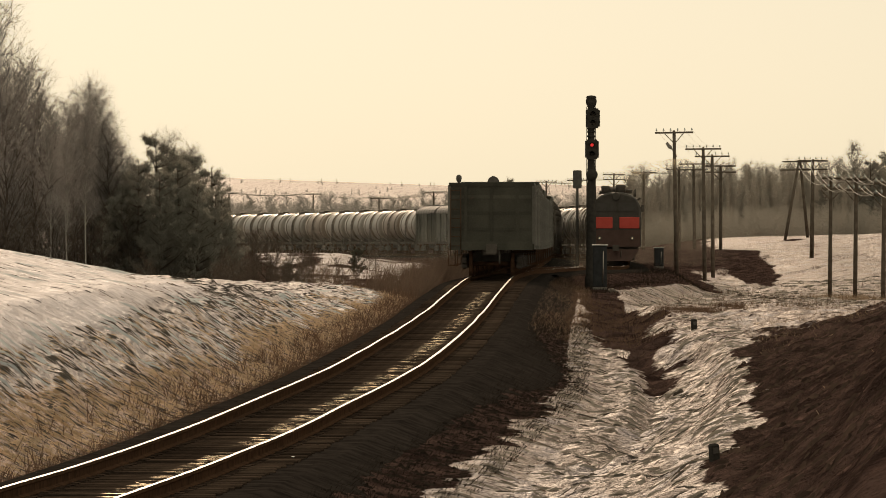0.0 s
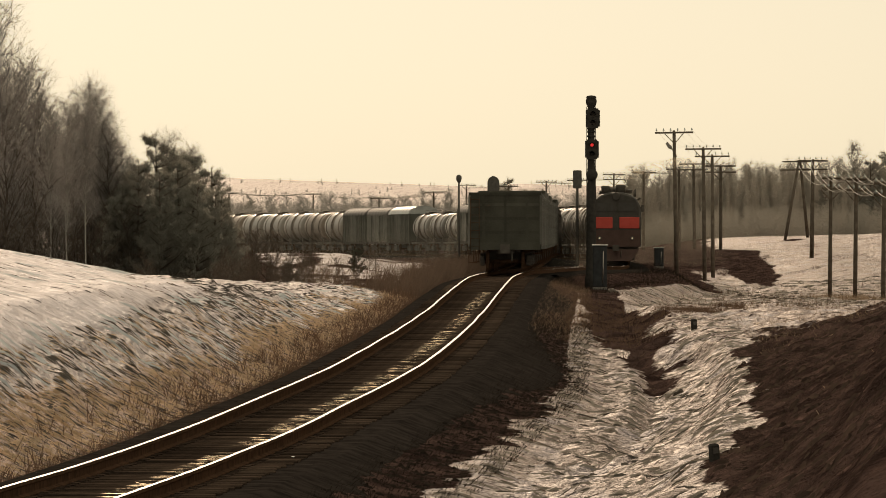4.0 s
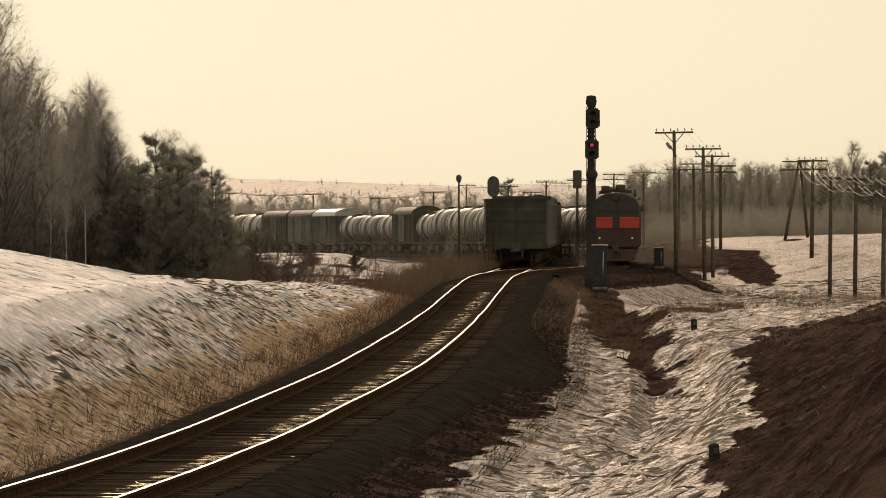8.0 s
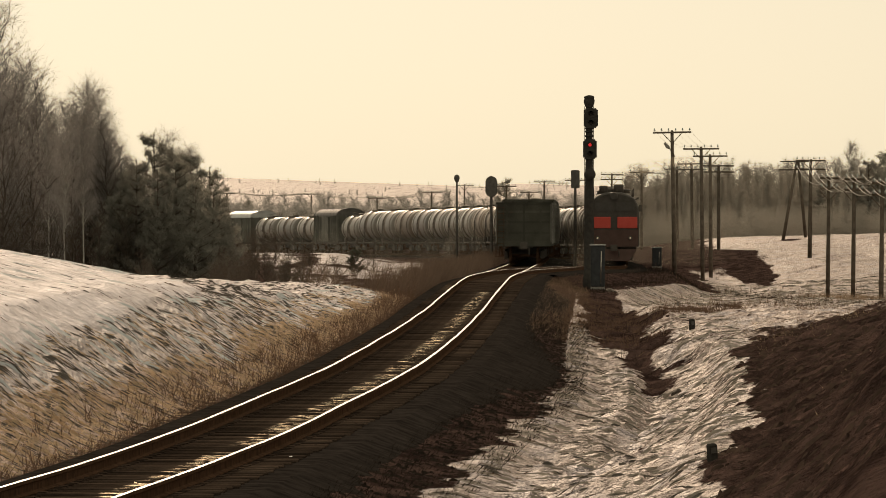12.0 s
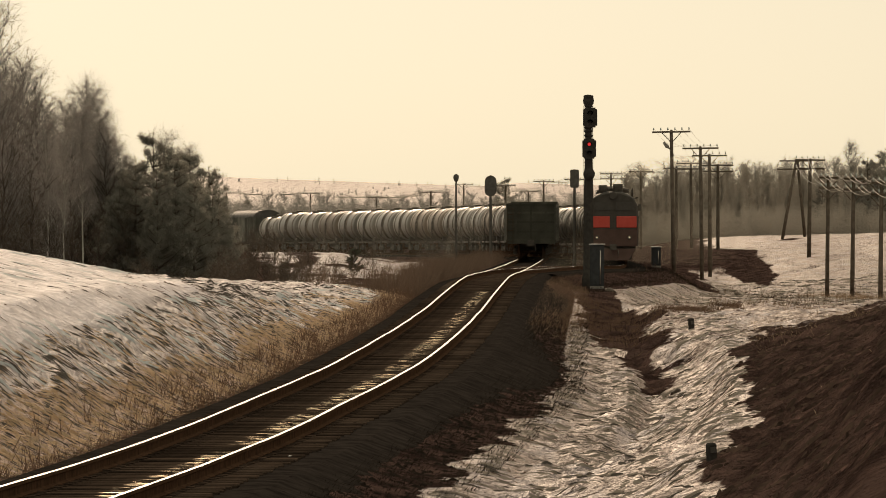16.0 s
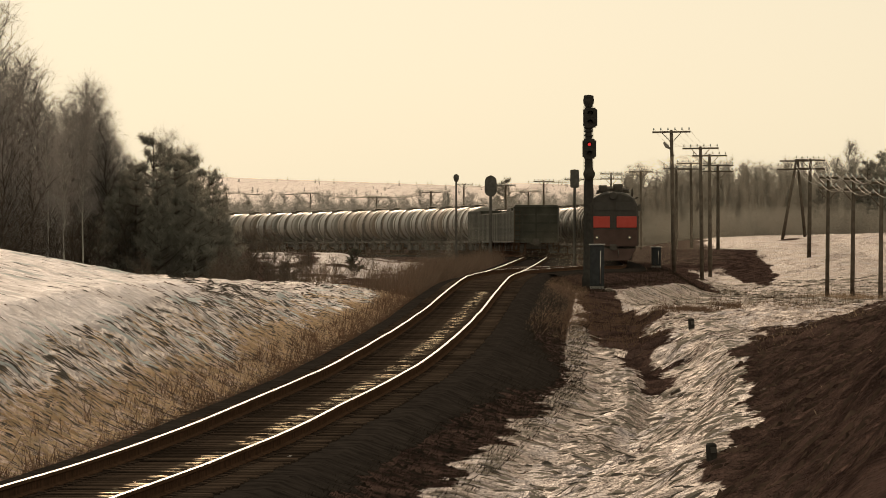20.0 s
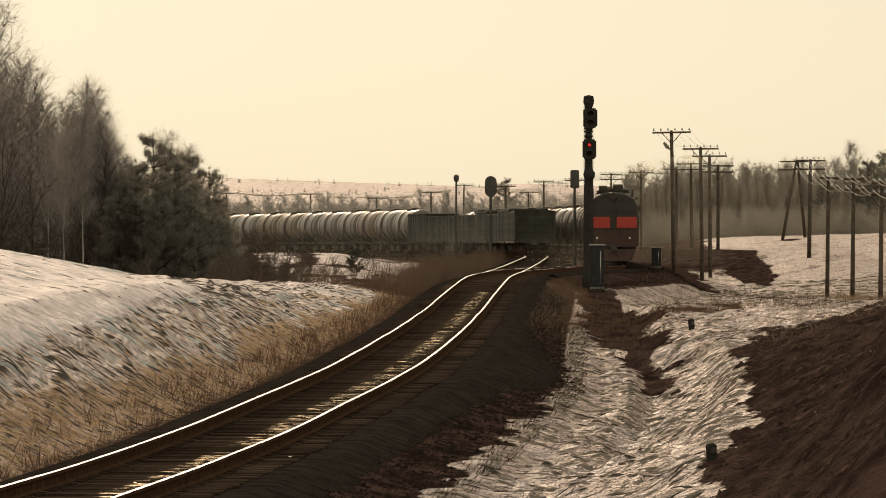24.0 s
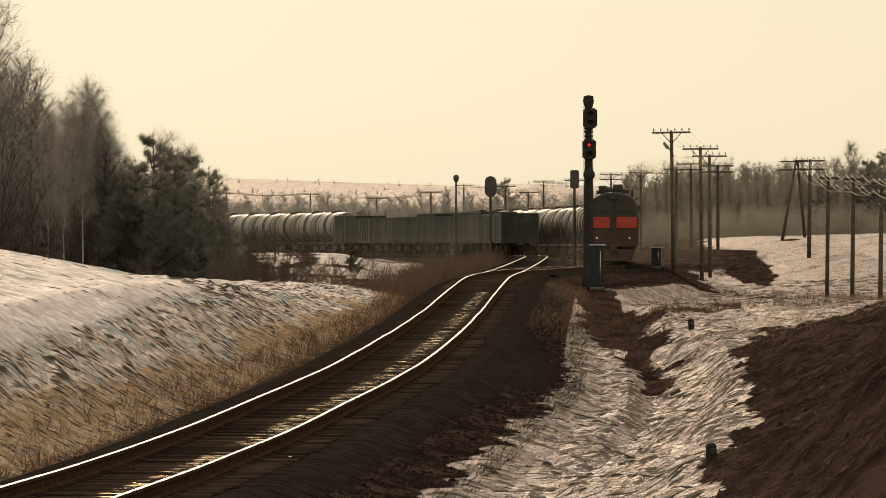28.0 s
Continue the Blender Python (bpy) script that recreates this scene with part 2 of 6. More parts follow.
def bank_brow(d):
    """How far from the line the rough foot of the bank gives way to its smooth snowy top."""
    return 4.15 + 0.45 * step(112, 160, d) + 4.5 * step(158, 205, d) + 0.4 * (fbm(d * 0.045 + 2, d * 0 + 3.3, 3) - 0.5)


def land(d, o):
    """Height of the ground at distance d and o metres right of the main line, and how much of it is snow."""
    zr = track_z(d)
    x = track_x(d) + o
    H = bank_h(np.clip(d, 0, 420))
    rough = fbm(x * 0.9 + 31, d * 0.35, 4) - 0.5
    ripple = fbm(x * 1.5 + 4, d * 1.0 + x * 0.3 + 9, 3) - 0.5
    # cutting on the one side: steep foot, gentler shoulder, level top
    ramp_l = lambda a, b: np.clip((-o - a) / (b - a), 0, 1)
    left = -0.35 + (0.6 * H + 0.35) * (0.65 * ramp_l(2.2, 5.2) + 0.35 * step(2.0, 5.4, -o)) + 0.4 * H * (0.5 * ramp_l(5.0, 9.0) + 0.5 * step(4.8, 9.4, -o))
    furrow = fbm(o * 2.3 + 7, d * 0.55 + o * 1.1 + 2, 3) - 0.5
    brow = bank_brow(d)
    left = left + (0.24 * furrow + rough * 0.2 + ripple * 0.06) * (1 - 0.82 * step(brow - 0.1, brow + 0.5, -o)) * step(2.2, 4.0, -o) - 1.6 * step(9.5, 40, -o)
    # ditch and bank on the other
    S = slope_h(np.clip(d, 0, 400))
    toe = -0.68 + 0.12 * np.sin(d * 0.07)
    right = -0.35 + (toe + 0.35) * step(1.75, 3.3, o)
    swale = 0.22 * step(4.6, 6.2, o + 0.5 * np.sin(d * 0.05)) - 0.2 * step(3.3, 4.2, o) * (1 - step(4.6, 6.0, o))
    right = right + swale + (rough * 0.34 + ripple * 0.34 + 0.16 * (fbm(x * 0.6, d * 0.75 + 40, 3) - 0.5)) * step(3.2, 4.4, o) * (1 - 0.4 * step(6, 8, o))
    right = right + 0.3 * step(5.75, 6.9, o + 0.35 * np.sin(d * 0.05)) * (1 - step(170, 215, d)) + np.maximum(S - toe, 0) * step(6.8, 11.5, o) + step(6.8, 7.8, o) * (0.22 * (fbm(x * 2.6 + 8, d * 1.2, 3) - 0.5) + 0.5 * (fbm(x * 0.5 + 2, d * 0.2, 2) - 0.5))
    right = right - 0.38 * (1 - step(170, 175.5, d + 3.5 * (o - 5.6))) * step(95, 140, d) * step(4.6, 5.2, o) * (1 - step(6.1, 6.9, o))
    near = np.where(o < 0, left, right) + zr
    # open country
    field = EYE - 4.35 + 0.5 * (fbm(x * 0.03, d * 0.012, 3) - 0.5)
    field = field - 0.75 * step(360, 480, d) * step(9, 14, o) * (1 - step(24, 34, o))
    hill = step(400, 640, d) * step(13, 30, x) * 2.7 - 0.9 * step(640, 800, d) * step(13, 30, x)
    rise = 1.2 * np.exp(-((d - 600) / 60.0) ** 2) * step(3.0, 9, -x) * (1 - step(20, 60, -x))
    far = 15.3 * step(1200, 2900, d) + 3.0 * step(1500, 3200, d) * (fbm(x * 0.002 + 3, d * 0.0011, 3) - 0.5) - 0.036 * np.clip(x, -260, 90) * step(1600, 2900, d)
    field = field + hill + rise + far + rough * 0.25 * (1 - step(500, 900, d))
    # formation shoulders that carry the rails across the fields
    wide = np.where(o > 0, 3.4 + 1.8 * step(240, 300, d) + 3.5 * step(325, 400, d), 3.2)
    f = step(1.0, 3.4, np.abs(o) - wide + 1.6)
    berm = (zr + 0.45 + 0.5 * (fbm(x * 0.2, d * 0.05, 2) - 0.5) - field) * step(8.8, 11.0, o) * (1 - step(16, 24, o)) * step(540, 600, d) * (1 - step(860, 980, d))
    field = field + np.maximum(berm, 0)
    lie = zr - 0.38 - np.where(o > 0, 0.42 * step(2.2, 3.6, o - _side(d)) * (1 - step(380, 430, d)) + loop_drop(d) * step(1.6, 2.6, o), 0) + 0.1 * rough
    form = lie * (1 - f) + field * f
    k = np.where(o < 0, step(240, 300, d), step(215, 330, d))
    return near * (1 - k) + form * k


def cover(d, o):
    """Snow amount 0 to 1 and grass amount."""
    x = track_x(d) + o
    n = fbm(x * 0.45 + 3, d * 0.12, 4)
    n2 = fbm(x * 1.6 + 50, d * 0.5, 3)
    left = step(1.9, 2.6, -o)
    right = step(3.0, 3.5, o + 1.2 * (n2 - 0.5)) * (1 - step(6.95, 7.5, o + 1.3 * (n - 0.5) + 0.6 * (n2 - 0.5) - 0.25 * np.sin(d * 0.06) + 0.5 * step(103, 118, d) * (1 - step(150, 172, d))))
    bare = step(0.5, 0.6, fbm(x * 0.9 + 50, d * 0.09, 4) + 0.12 * step(190, 240, d) - 0.25 * (1 - step(130, 175, d))) * step(3.4, 4.2, o) * (1 - step(5.2, 6.2, o))
    right = right * (1 - 0.72 * bare)
    lo = 5.2 - 1.6 * step(240, 300, d) + 7.4 * step(0, 25, d - 322 - 13 * np.clip(o - 4.5, 0, 6))
    dirt = np.exp(-((x - 22.5 - (d - 530) * 0.02) / 1.6) ** 2 - ((d - 540) / 50.0) ** 2)
    open_r = (1 - step(0.35, 0.55, dirt + 0.5 * (n - 0.5))) * (0.56 + 0.4 * step(0.42, 0.6, n2)) * step(lo, lo + 0.8, o + 2.0 * (n - 0.5)) * (1 - 0.9 * step(0.72, 0.78, fbm(x * 0.16 + 9, d * 0.035, 4)) * (1 - step(650, 800, d)))
    open_l = (0.72 + 0.28 * step(0.4, 0.6, n2)) * (1 - 0.55 * step(0.5, 0.62, fbm(x * 0.4 + 7, d * 0.022 + 1, 3)) * (1 - step(650, 750, d))) * step(3.6, 5.0, -o + 1.5 * (n - 0.5)) * (1 - 0.8 * step(0.56, 0.68, n) * (1 - step(500, 700, d)))
    open_l = open_l * (1 - step(285, 310, d) * (1 - step(640, 700, d)) * (1 - step(-0.0262, -0.0238, x / np.maximum(d, 50) + 0.006 * (n - 0.5))))
    k = np.where(o < 0, step(235, 280, d), step(154, 178, d + 4 * np.sin(o * 1.3)))
    open_r = np.maximum(open_r, 0.85 * step(3.0, 3.3, o) * (1 - step(4.2, 4.7, o + 1.2 * (n2 - 0.5))) * (1 - step(280, 310, d)))
    open_r = open_r * (1 - step(520, 580, d) * (1 - step(13, 18, o)) * (1 - step(900, 1000, d)))
    open_r = open_r * (1 - step(545, 600, d) * (1 - step(900, 1000, d)) * (1 - step(-0.6, 1.2, x - 0.0352 * d + 1.5 * (n - 0.5))))
    snow = np.where(o < 0, left, right) * (1 - k) + np.where(o < 0, open_l, open_r) * k
    thawed = np.exp(-((o - 4.3 - 0.5 * (n - 0.5)) / 0.85) ** 2 - ((d - 226) / 36.0) ** 2)
    thawed = np.maximum(thawed, np.exp(-((o - 4.0 - 0.6 * (n - 0.5)) / 0.8) ** 4 - ((d - 285) / 40.0) ** 4))
    snow = snow * (1 - 0.95 * step(0.32, 0.5, thawed + 0.5 * (n2 - 0.5)))
    grass = np.where(o < 0, step(1.9, 2.4, -o) * (1 - 0.88 * step(2.7, 3.6, -o + 1.5 * (n - 0.5)) - 0.12 * step(5, 7, -o)), 0.0) * (1 - step(240, 300, d))
    return np.clip(snow, 0, 1), np.clip(grass, 0, 1)


def ground_material():
    m = bpy.data.materials.new("thawing_snow_ground")
    m.use_nodes = True
    n, l = m.node_tree.nodes, m.node_tree.links
    b = n["Principled BSDF"]
    tc = n.new("ShaderNodeTexCoord")
    at_s, at_g = n.new("ShaderNodeAttribute"), n.new("ShaderNodeAttribute")
    at_s.attribute_name, at_g.attribute_name = "snow", "grass"

    def noise_at(scale, detail, sx=1, sy=1):
        mp, t = n.new("ShaderNodeMapping"), n.new("ShaderNodeTexNoise")
        mp.inputs["Scale"].default_value = (sx, sy, 1)
        l.new(tc.outputs["Object"], mp.inputs[0])
        l.new(mp.outputs[0], t.inputs["Vector"])
        t.inputs["Scale"].default_value, t.inputs["Detail"].default_value = scale, detail
        return t.outputs[0]

    def mix(fac, c1, c2):
        t = n.new("ShaderNodeMix")
        t.data_type = "RGBA"
        for sock, v in ((t.inputs[0], fac), (t.inputs[6], c1), (t.inputs[7], c2)):
            if isinstance(v, tuple):
                sock.default_value = (*v, 1)
            else:
                l.new(v, sock)
        return t.outputs[2]

    def ramp(v, a, b_):
        t = n.new("ShaderNodeMapRange")
        t.inputs["From Min"].default_value, t.inputs["From Max"].default_value = a, b_
        l.new(v, t.inputs["Value"])
        return t.outputs[0]

    def math_(op, a, b_):
        t = n.new("ShaderNodeMath")
        t.operation = op
        for s_, v in zip(t.inputs, (a, b_)):
            if isinstance(v, (int, float)):
                s_.default_value = v
            else:
                l.new(v, s_)
        return t.outputs[0]

    # thaw furrows and flattened tussocks on the bank
    sepx, comb = n.new("ShaderNodeSeparateXYZ"), n.new("ShaderNodeCombineXYZ")
    l.new(tc.outputs["Object"], sepx.inputs[0])
    l.new(math_("MULTIPLY", sepx.outputs[0], 4.2), comb.inputs[0])
    l.new(math_("ADD", math_("MULTIPLY", sepx.outputs[1], 1.05), math_("MULTIPLY", sepx.outputs[0], 2.1)), comb.inputs[1])
    st = n.new("ShaderNodeTexNoise")
    st.inputs["Scale"].default_value, st.inputs["Detail"].default_value = 1.0, 4
    l.new(comb.outputs[0], st.inputs["Vector"])
    streak = st.outputs[0]
    at_f = n.new("ShaderNodeAttribute")
    at_f.attribute_name = "furrow"
    on_bank = at_f.outputs["Fac"]
    # Mound snow keeps a paler, cleaner colour, standing in for the light on it.
    at_c = n.new("ShaderNodeAttribute")
    at_c.attribute_name = "clean_lit"
    soiled_shaded = math_("SUBTRACT", 1.0, math_("MULTIPLY", at_c.outputs["Fac"], 0.72))
    at_d = n.new("ShaderNodeAttribute")
    at_d.attribute_name = "ditch"
    r1 = math_("ABSOLUTE", math_("SUBTRACT", noise_at(1.0, 3, 2.9, 1.6), 0.5), 0.0)
    r2 = math_("ABSOLUTE", math_("SUBTRACT", noise_at(1.0, 4, 9.5, 5.0), 0.5), 0.0)
    waves = math_("ADD", r1, math_("MULTIPLY", r2, 0.6))
    broad, fine, grain = noise_at(0.35, 5), noise_at(3.2, 6, 1, 0.5), noise_at(22, 3)
    snow = mix(ramp(fine, 0.35, 0.7), (0.43, 0.412, 0.4), (0.7, 0.685, 0.67))
    snow = mix(math_("MULTIPLY", ramp(broad, 0.42, 0.7), math_("MULTIPLY", soiled_shaded, 0.6)), snow, (0.46, 0.40, 0.33))
    # Furrow troughs get a darker colour, imitating the shade in them.
    snow = mix(math_("MULTIPLY", math_("MULTIPLY", ramp(streak, 0.52, 0.64), on_bank), 0.35), snow, (0.3, 0.28, 0.26))
    snow = mix(math_("MULTIPLY", math_("MULTIPLY", ramp(noise_at(1.1, 4, 1, 0.25), 0.42, 0.66), math_("MULTIPLY", soiled_shaded, math_("SUBTRACT", 1.0, math_("MULTIPLY", on_bank, 0.6)))), 0.7), snow, (0.26, 0.2, 0.145))
    # Ripple troughs are darkened in the same way.
    snow = mix(math_("MULTIPLY", math_("MULTIPLY", ramp(waves, 0.16, 0.02), math_("MULTIPLY", soiled_shaded, math_("SUBTRACT", 1.0, on_bank))), 0.6), snow, (0.2, 0.16, 0.12))
    snow = mix(math_("MULTIPLY", soiled_shaded, math_("SUBTRACT", 0.72, math_("MULTIPLY", ramp(on_bank, 0.0, 0.2), 0.72))), snow, mix(ramp(noise_at(0.8, 4, 1, 0.3), 0.4, 0.62), (0.4, 0.31, 0.22), (0.6, 0.51, 0.405)))
    # Bank snow is greyed for the shade on its steep face.
    snow = mix(math_("MULTIPLY", ramp(on_bank, 0.25, 0.9), 0.62), snow, mix(ramp(fine, 0.35, 0.65), (0.37, 0.325, 0.285), (0.57, 0.51, 0.45)))
    # Dirty ditch snow, with sunlit peach and shaded blue-grey put into its colour.
    slush = mix(ramp(fine, 0.38, 0.62), (0.2, 0.152, 0.122), (0.42, 0.335, 0.27))
    slush = mix(math_("MULTIPLY", ramp(noise_at(0.7, 4, 1.6, 0.3), 0.5, 0.64), 0.6), slush, (0.3, 0.3, 0.32))
    snow = mix(math_("MULTIPLY", at_d.outputs["Fac"], 0.92), snow, slush)
    soil = mix(ramp(noise_at(1.3, 5, 1, 0.45), 0.38, 0.62), (0.037, 0.026, 0.021), (0.108, 0.075, 0.06))
    soil = mix(ramp(fine, 0.56, 0.7), soil, (0.14, 0.094, 0.075))
    soil = mix(ramp(grain, 0.55, 0.8), soil, (0.11, 0.075, 0.06))
    straw = mix(ramp(grain, 0.35, 0.7), (0.35, 0.25, 0.17), (0.7, 0.545, 0.4))
    edge = math_("ADD", at_s.outputs["Fac"], math_("MULTIPLY", math_("SUBTRACT", noise_at(5.0, 5, 1.2, 0.8), 0.5), 0.8))
    is_snow = ramp(edge, 0.42, 0.58)
    is_straw = math_("MULTIPLY", ramp(math_("ADD", at_g.outputs["Fac"], math_("MULTIPLY", math_("SUBTRACT", fine, 0.5), 1.4)), 0.35, 0.75), 0.75)
    col = mix(is_straw, mix(is_snow, soil, snow), straw)
    tone = n.new("ShaderNodeMix")  # even tint over all of it, standing in for redder light and bluer shade
    tone.data_type, tone.blend_type = "RGBA", "MULTIPLY"
    tone.inputs[0].default_value = 1.0
    tone.inputs[7].default_value = (1.025, 0.955, 1.05, 1)
    l.new(col, tone.inputs[6])
    col = tone.outputs[2]
    l.new(col, b.inputs["Base Color"])
    matte, mxs = n.new("ShaderNodeBsdfDiffuse"), n.new("ShaderNodeMixShader")
    l.new(col, matte.inputs[0])
    l.new(math_("MULTIPLY", is_snow, math_("SUBTRACT", 1.0, is_straw)), mxs.inputs[0])
    l.new(matte.outputs[0], mxs.inputs[1])
    l.new(b.outputs[0], mxs.inputs[2])
    l.new(mxs.outputs[0], n["Material Output"].inputs[0])
    rough = n.new("ShaderNodeMapRange")
    l.new(math_("MULTIPLY", is_snow, fine), rough.inputs["Value"])
    rough.inputs["To Min"].default_value, rough.inputs["To Max"].default_value = 0.9, 0.42
    l.new(rough.outputs[0], b.inputs["Roughness"])
    b.inputs["Specular IOR Level"].default_value = 0.25
    bp = n.new("ShaderNodeBump")
    bp.inputs["Distance"].default_value = 0.3
    l.new(math_("ADD", 0.35, math_("MULTIPLY", soiled_shaded, 0.65)), bp.inputs["Strength"])
    l.new(math_("ADD", math_("ADD", fine, math_("MULTIPLY", grain, 0.25)), math_("ADD", math_("MULTIPLY", math_("MULTIPLY", streak, on_bank), -1.6), math_("MULTIPLY", math_("MULTIPLY", waves, math_("MULTIPLY", soiled_shaded, math_("SUBTRACT", 1.0, on_bank))), 2.6))), bp.inputs["Height"])
    l.new(bp.outputs[0], b.inputs["Normal"])
    l.new(bp.outputs[0], matte.inputs["Normal"])
    return m


def grow(a, b, first, ratio, most):
    v, s, out = a, first, [a]
    while v < b:
        v += s
        s = min(s * ratio, most)
        out.append(v)
    return out


def build_ground():
    rows = np.array(sorted(set([-60 + 6 * i for i in range(20)] + list(np.arange(60, 270, 0.3)) + grow(270, 4700, 0.6, 1.016, 90))))
    half = list(np.arange(0, 13, 0.17)) + grow(13, 1500, 0.25, 1.085, 160)
    cols = np.array(sorted(set([-v for v in half] + half)))
    D, O = np.meshgrid(rows, cols, indexing="ij")
    # far off, columns fall back to a straight grid so that they do not follow the bend
    X = track_x(np.minimum(D, 900)) + O
    O = X - track_x(D)
    Z = land(D, O)
    snow, grass = cover(D, O)
    ragged = bank_brow(D) + 0.35 * (fbm(O * 0.8, D * 0.1, 3) - 0.5)
    mound = step(-0.12, 0.3, -O - ragged) * (1 - step(250, 300, D)) * (O < 0)
    furrow = (0.2 + 0.8 * step(0.3, -0.1, -O - ragged)) * step(0.5, 0.0, O)
    clean_lit = np.maximum(mound, 0.45 * step(1000, 1500, D))
    ditch = step(2.5, 3.2, O) * (1 - 0.4 * step(215, 250, D)) * (1 - step(700, 900, D))
    R, C = D.shape
    idx = np.arange(R * C).reshape(R, C)
    faces = np.stack([idx[:-1, :-1], idx[:-1, 1:], idx[1:, 1:], idx[1:, :-1]], -1).reshape(-1, 4)
    me = raw("ground", np.stack([X, D, Z], -1).reshape(-1, 3), faces, ground_material(), smooth=True)
    for name, v in (("snow", snow), ("grass", grass), ("furrow", furrow), ("clean_lit", clean_lit), ("ditch", ditch)):
        me.attributes.new(name, "FLOAT", "POINT").data.foreach_set("value", v.reshape(-1).astype(np.float32))
    return tagged(new("ground", me), "snow-covered cutting banks and fields with bare brown earth", "ground", kind="structure")


ground = build_ground()


# ---------------------------------------------------------------- permanent way
def centre(d, branch=False):
    """Centre line point, direction and rail height at distance d; the branch leaves to the right."""
    wob = 0.003 * np.sin(d * 0.251) + 0.0015 * np.sin(d * 0.51 + 1)
    dip = 0.005 * np.sin(d * 0.17 + 0.6) + 0.0025 * np.sin(d * 0.4)
    k = (track_x(d + 0.5) - track_x(d - 0.5))
    off = _side(d) if branch else 0.0
    return track_x(d) + off + wob, track_z(d) + dip - (loop_drop(d) if branch else 0), k


RAIL = [(-0.028, 0.0), (0.028, 0.0), (0.036, -0.04), (0.012, -0.055), (0.012, -0.145), (0.07, -0.165), (0.07, -0.18),
        (-0.07, -0.18), (-0.07, -0.165), (-0.012, -0.145), (-0.012, -0.055), (-0.036, -0.04)]


def rail(parent, side, d0, d1, branch=False):
    ds = np.array(grow(d0, d1, 1.0, 1.006, 4.0))
    cx, cz, k = centre(ds, branch)
    c = 1 / np.sqrt(1 + k * k)
    rnd = 0.0025 * np.sin(ds * 0.33 + side) + 0.001 * np.sin(ds * 0.71 + 2 * side)
    off = side * 0.798
    rings = []
    for i in range(len(ds)):
        rings.append([(cx[i] + (off + u) * c[i], ds[i] - (off + u) * k[i] * c[i], cz[i] + w + rnd[i]) for u, w in RAIL])
    bm = bmesh.new()
    loft(bm, rings)
    me = mesh_of("rail", bm, M_RUST)
    me.materials.append(M_STEEL)
    for i, f in enumerate(me.polygons):
        if f.normal.z > 0.9 and len(f.vertices) == 4 and i % 12 == 0:
            f.material_index = 1
    ob = part("rail", me, None, parent, "polished running rail with rusty sides")
    return ob


def ballast(name, d0, d1, branch=False):
    ds = np.array(grow(d0, d1, 0.5, 1.004, 3.0))
    cx, cz, k = centre(ds, branch)
    prof = np.array([(-2.9, -0.75), (-2.1, -0.42), (-1.75, -0.215)] + [(-1.55 + 0.31 * i, -0.215) for i in range(11)] + [(1.75, -0.215), (2.5, -0.5), (3.5, -0.95)])
    V = np.zeros((len(ds), len(prof), 3))
    for j, (u, w) in enumerate(prof):
        jit = (fbm(ds * 3.1 + j * 7, ds * 0 + j * 3.3, 3) - 0.5)
        V[:, j] = np.stack([cx + u + jit * 0.12 * (abs(u) > 1.5), ds - u * k, cz + w + jit * 0.05], -1)
    R, C = V.shape[:2]
    idx = np.arange(R * C).reshape(R, C)
    faces = np.stack([idx[:-1, :-1], idx[:-1, 1:], idx[1:, 1:], idx[1:, :-1]], -1).reshape(-1, 4)
    ob = new(name, raw(name, V.reshape(-1, 3), faces, M_BALLAST))
    return tagged(ob, "dark oily crushed-stone ballast bed", "ballast", kind="structure")


def sleeper_mesh(v):
    bm = bmesh.new()
    r = random.Random(v)
    a = r.uniform(-0.01, 0.01)
    box(bm, -1.37 + r.uniform(-.04, .04), 1.37 + r.uniform(-.04, .04), -0.12, 0.12 + a, -0.16, 0)
    bmesh.ops.bevel(bm, geom=bm.edges[:], offset=0.012, segments=1, affect="EDGES")
    for x in (-0.8, 0.8):
        box(bm, x - 0.17, x + 0.17, -0.09, 0.09, -0.005, 0.014)
    return mesh_of("sleeper", bm, M_SLEEPER)


def build_track():
    main = tagged(new("railway_track"), "single main railway track with polished rails on wooden sleepers", "railway track", kind="structure")
    loop = tagged(new("railway_track"), "loop track branching off by the home signal", "railway track", kind="structure")
    for s in (-1, 1):
        rail(main, s, 20, 960)
        rail(loop, s, 322, 900, True)
    meshes = [sleeper_mesh(v) for v in range(6)]
    rr = random.Random(3)
    d, n, rest = 62.0, 0, []
    while d < 420:
        x, z, k = centre(d)
        z = float(z) - 0.178 - rr.uniform(0, 0.015)
        m = Matrix.Translation((float(x), d, z)) @ Euler((rr.uniform(-.01, .01), rr.uniform(-.006, .006), -math.atan(float(k)) + rr.uniform(-.012, .012))).to_matrix().to_4x4()
        if 70 < d and n < 300:
            ob = part("sleeper", rr.choice(meshes), None, main)
            ob.matrix_basis = m
            n += 1
        else:
            rest.append(m)
        d += 0.58 + rr.uniform(-0.03, 0.03)
    bm = bmesh.new()
    for m in rest:
        box(bm, -1.37, 1.37, -0.12, 0.12, -0.16, 0, m)
    tagged(part("sleepers", bm, M_SLEEPER, main), "distant wooden sleepers", kind="stuff")
    ballast("ballast", 20, 900)
    ballast("ballast", 345, 900, True)


build_track()


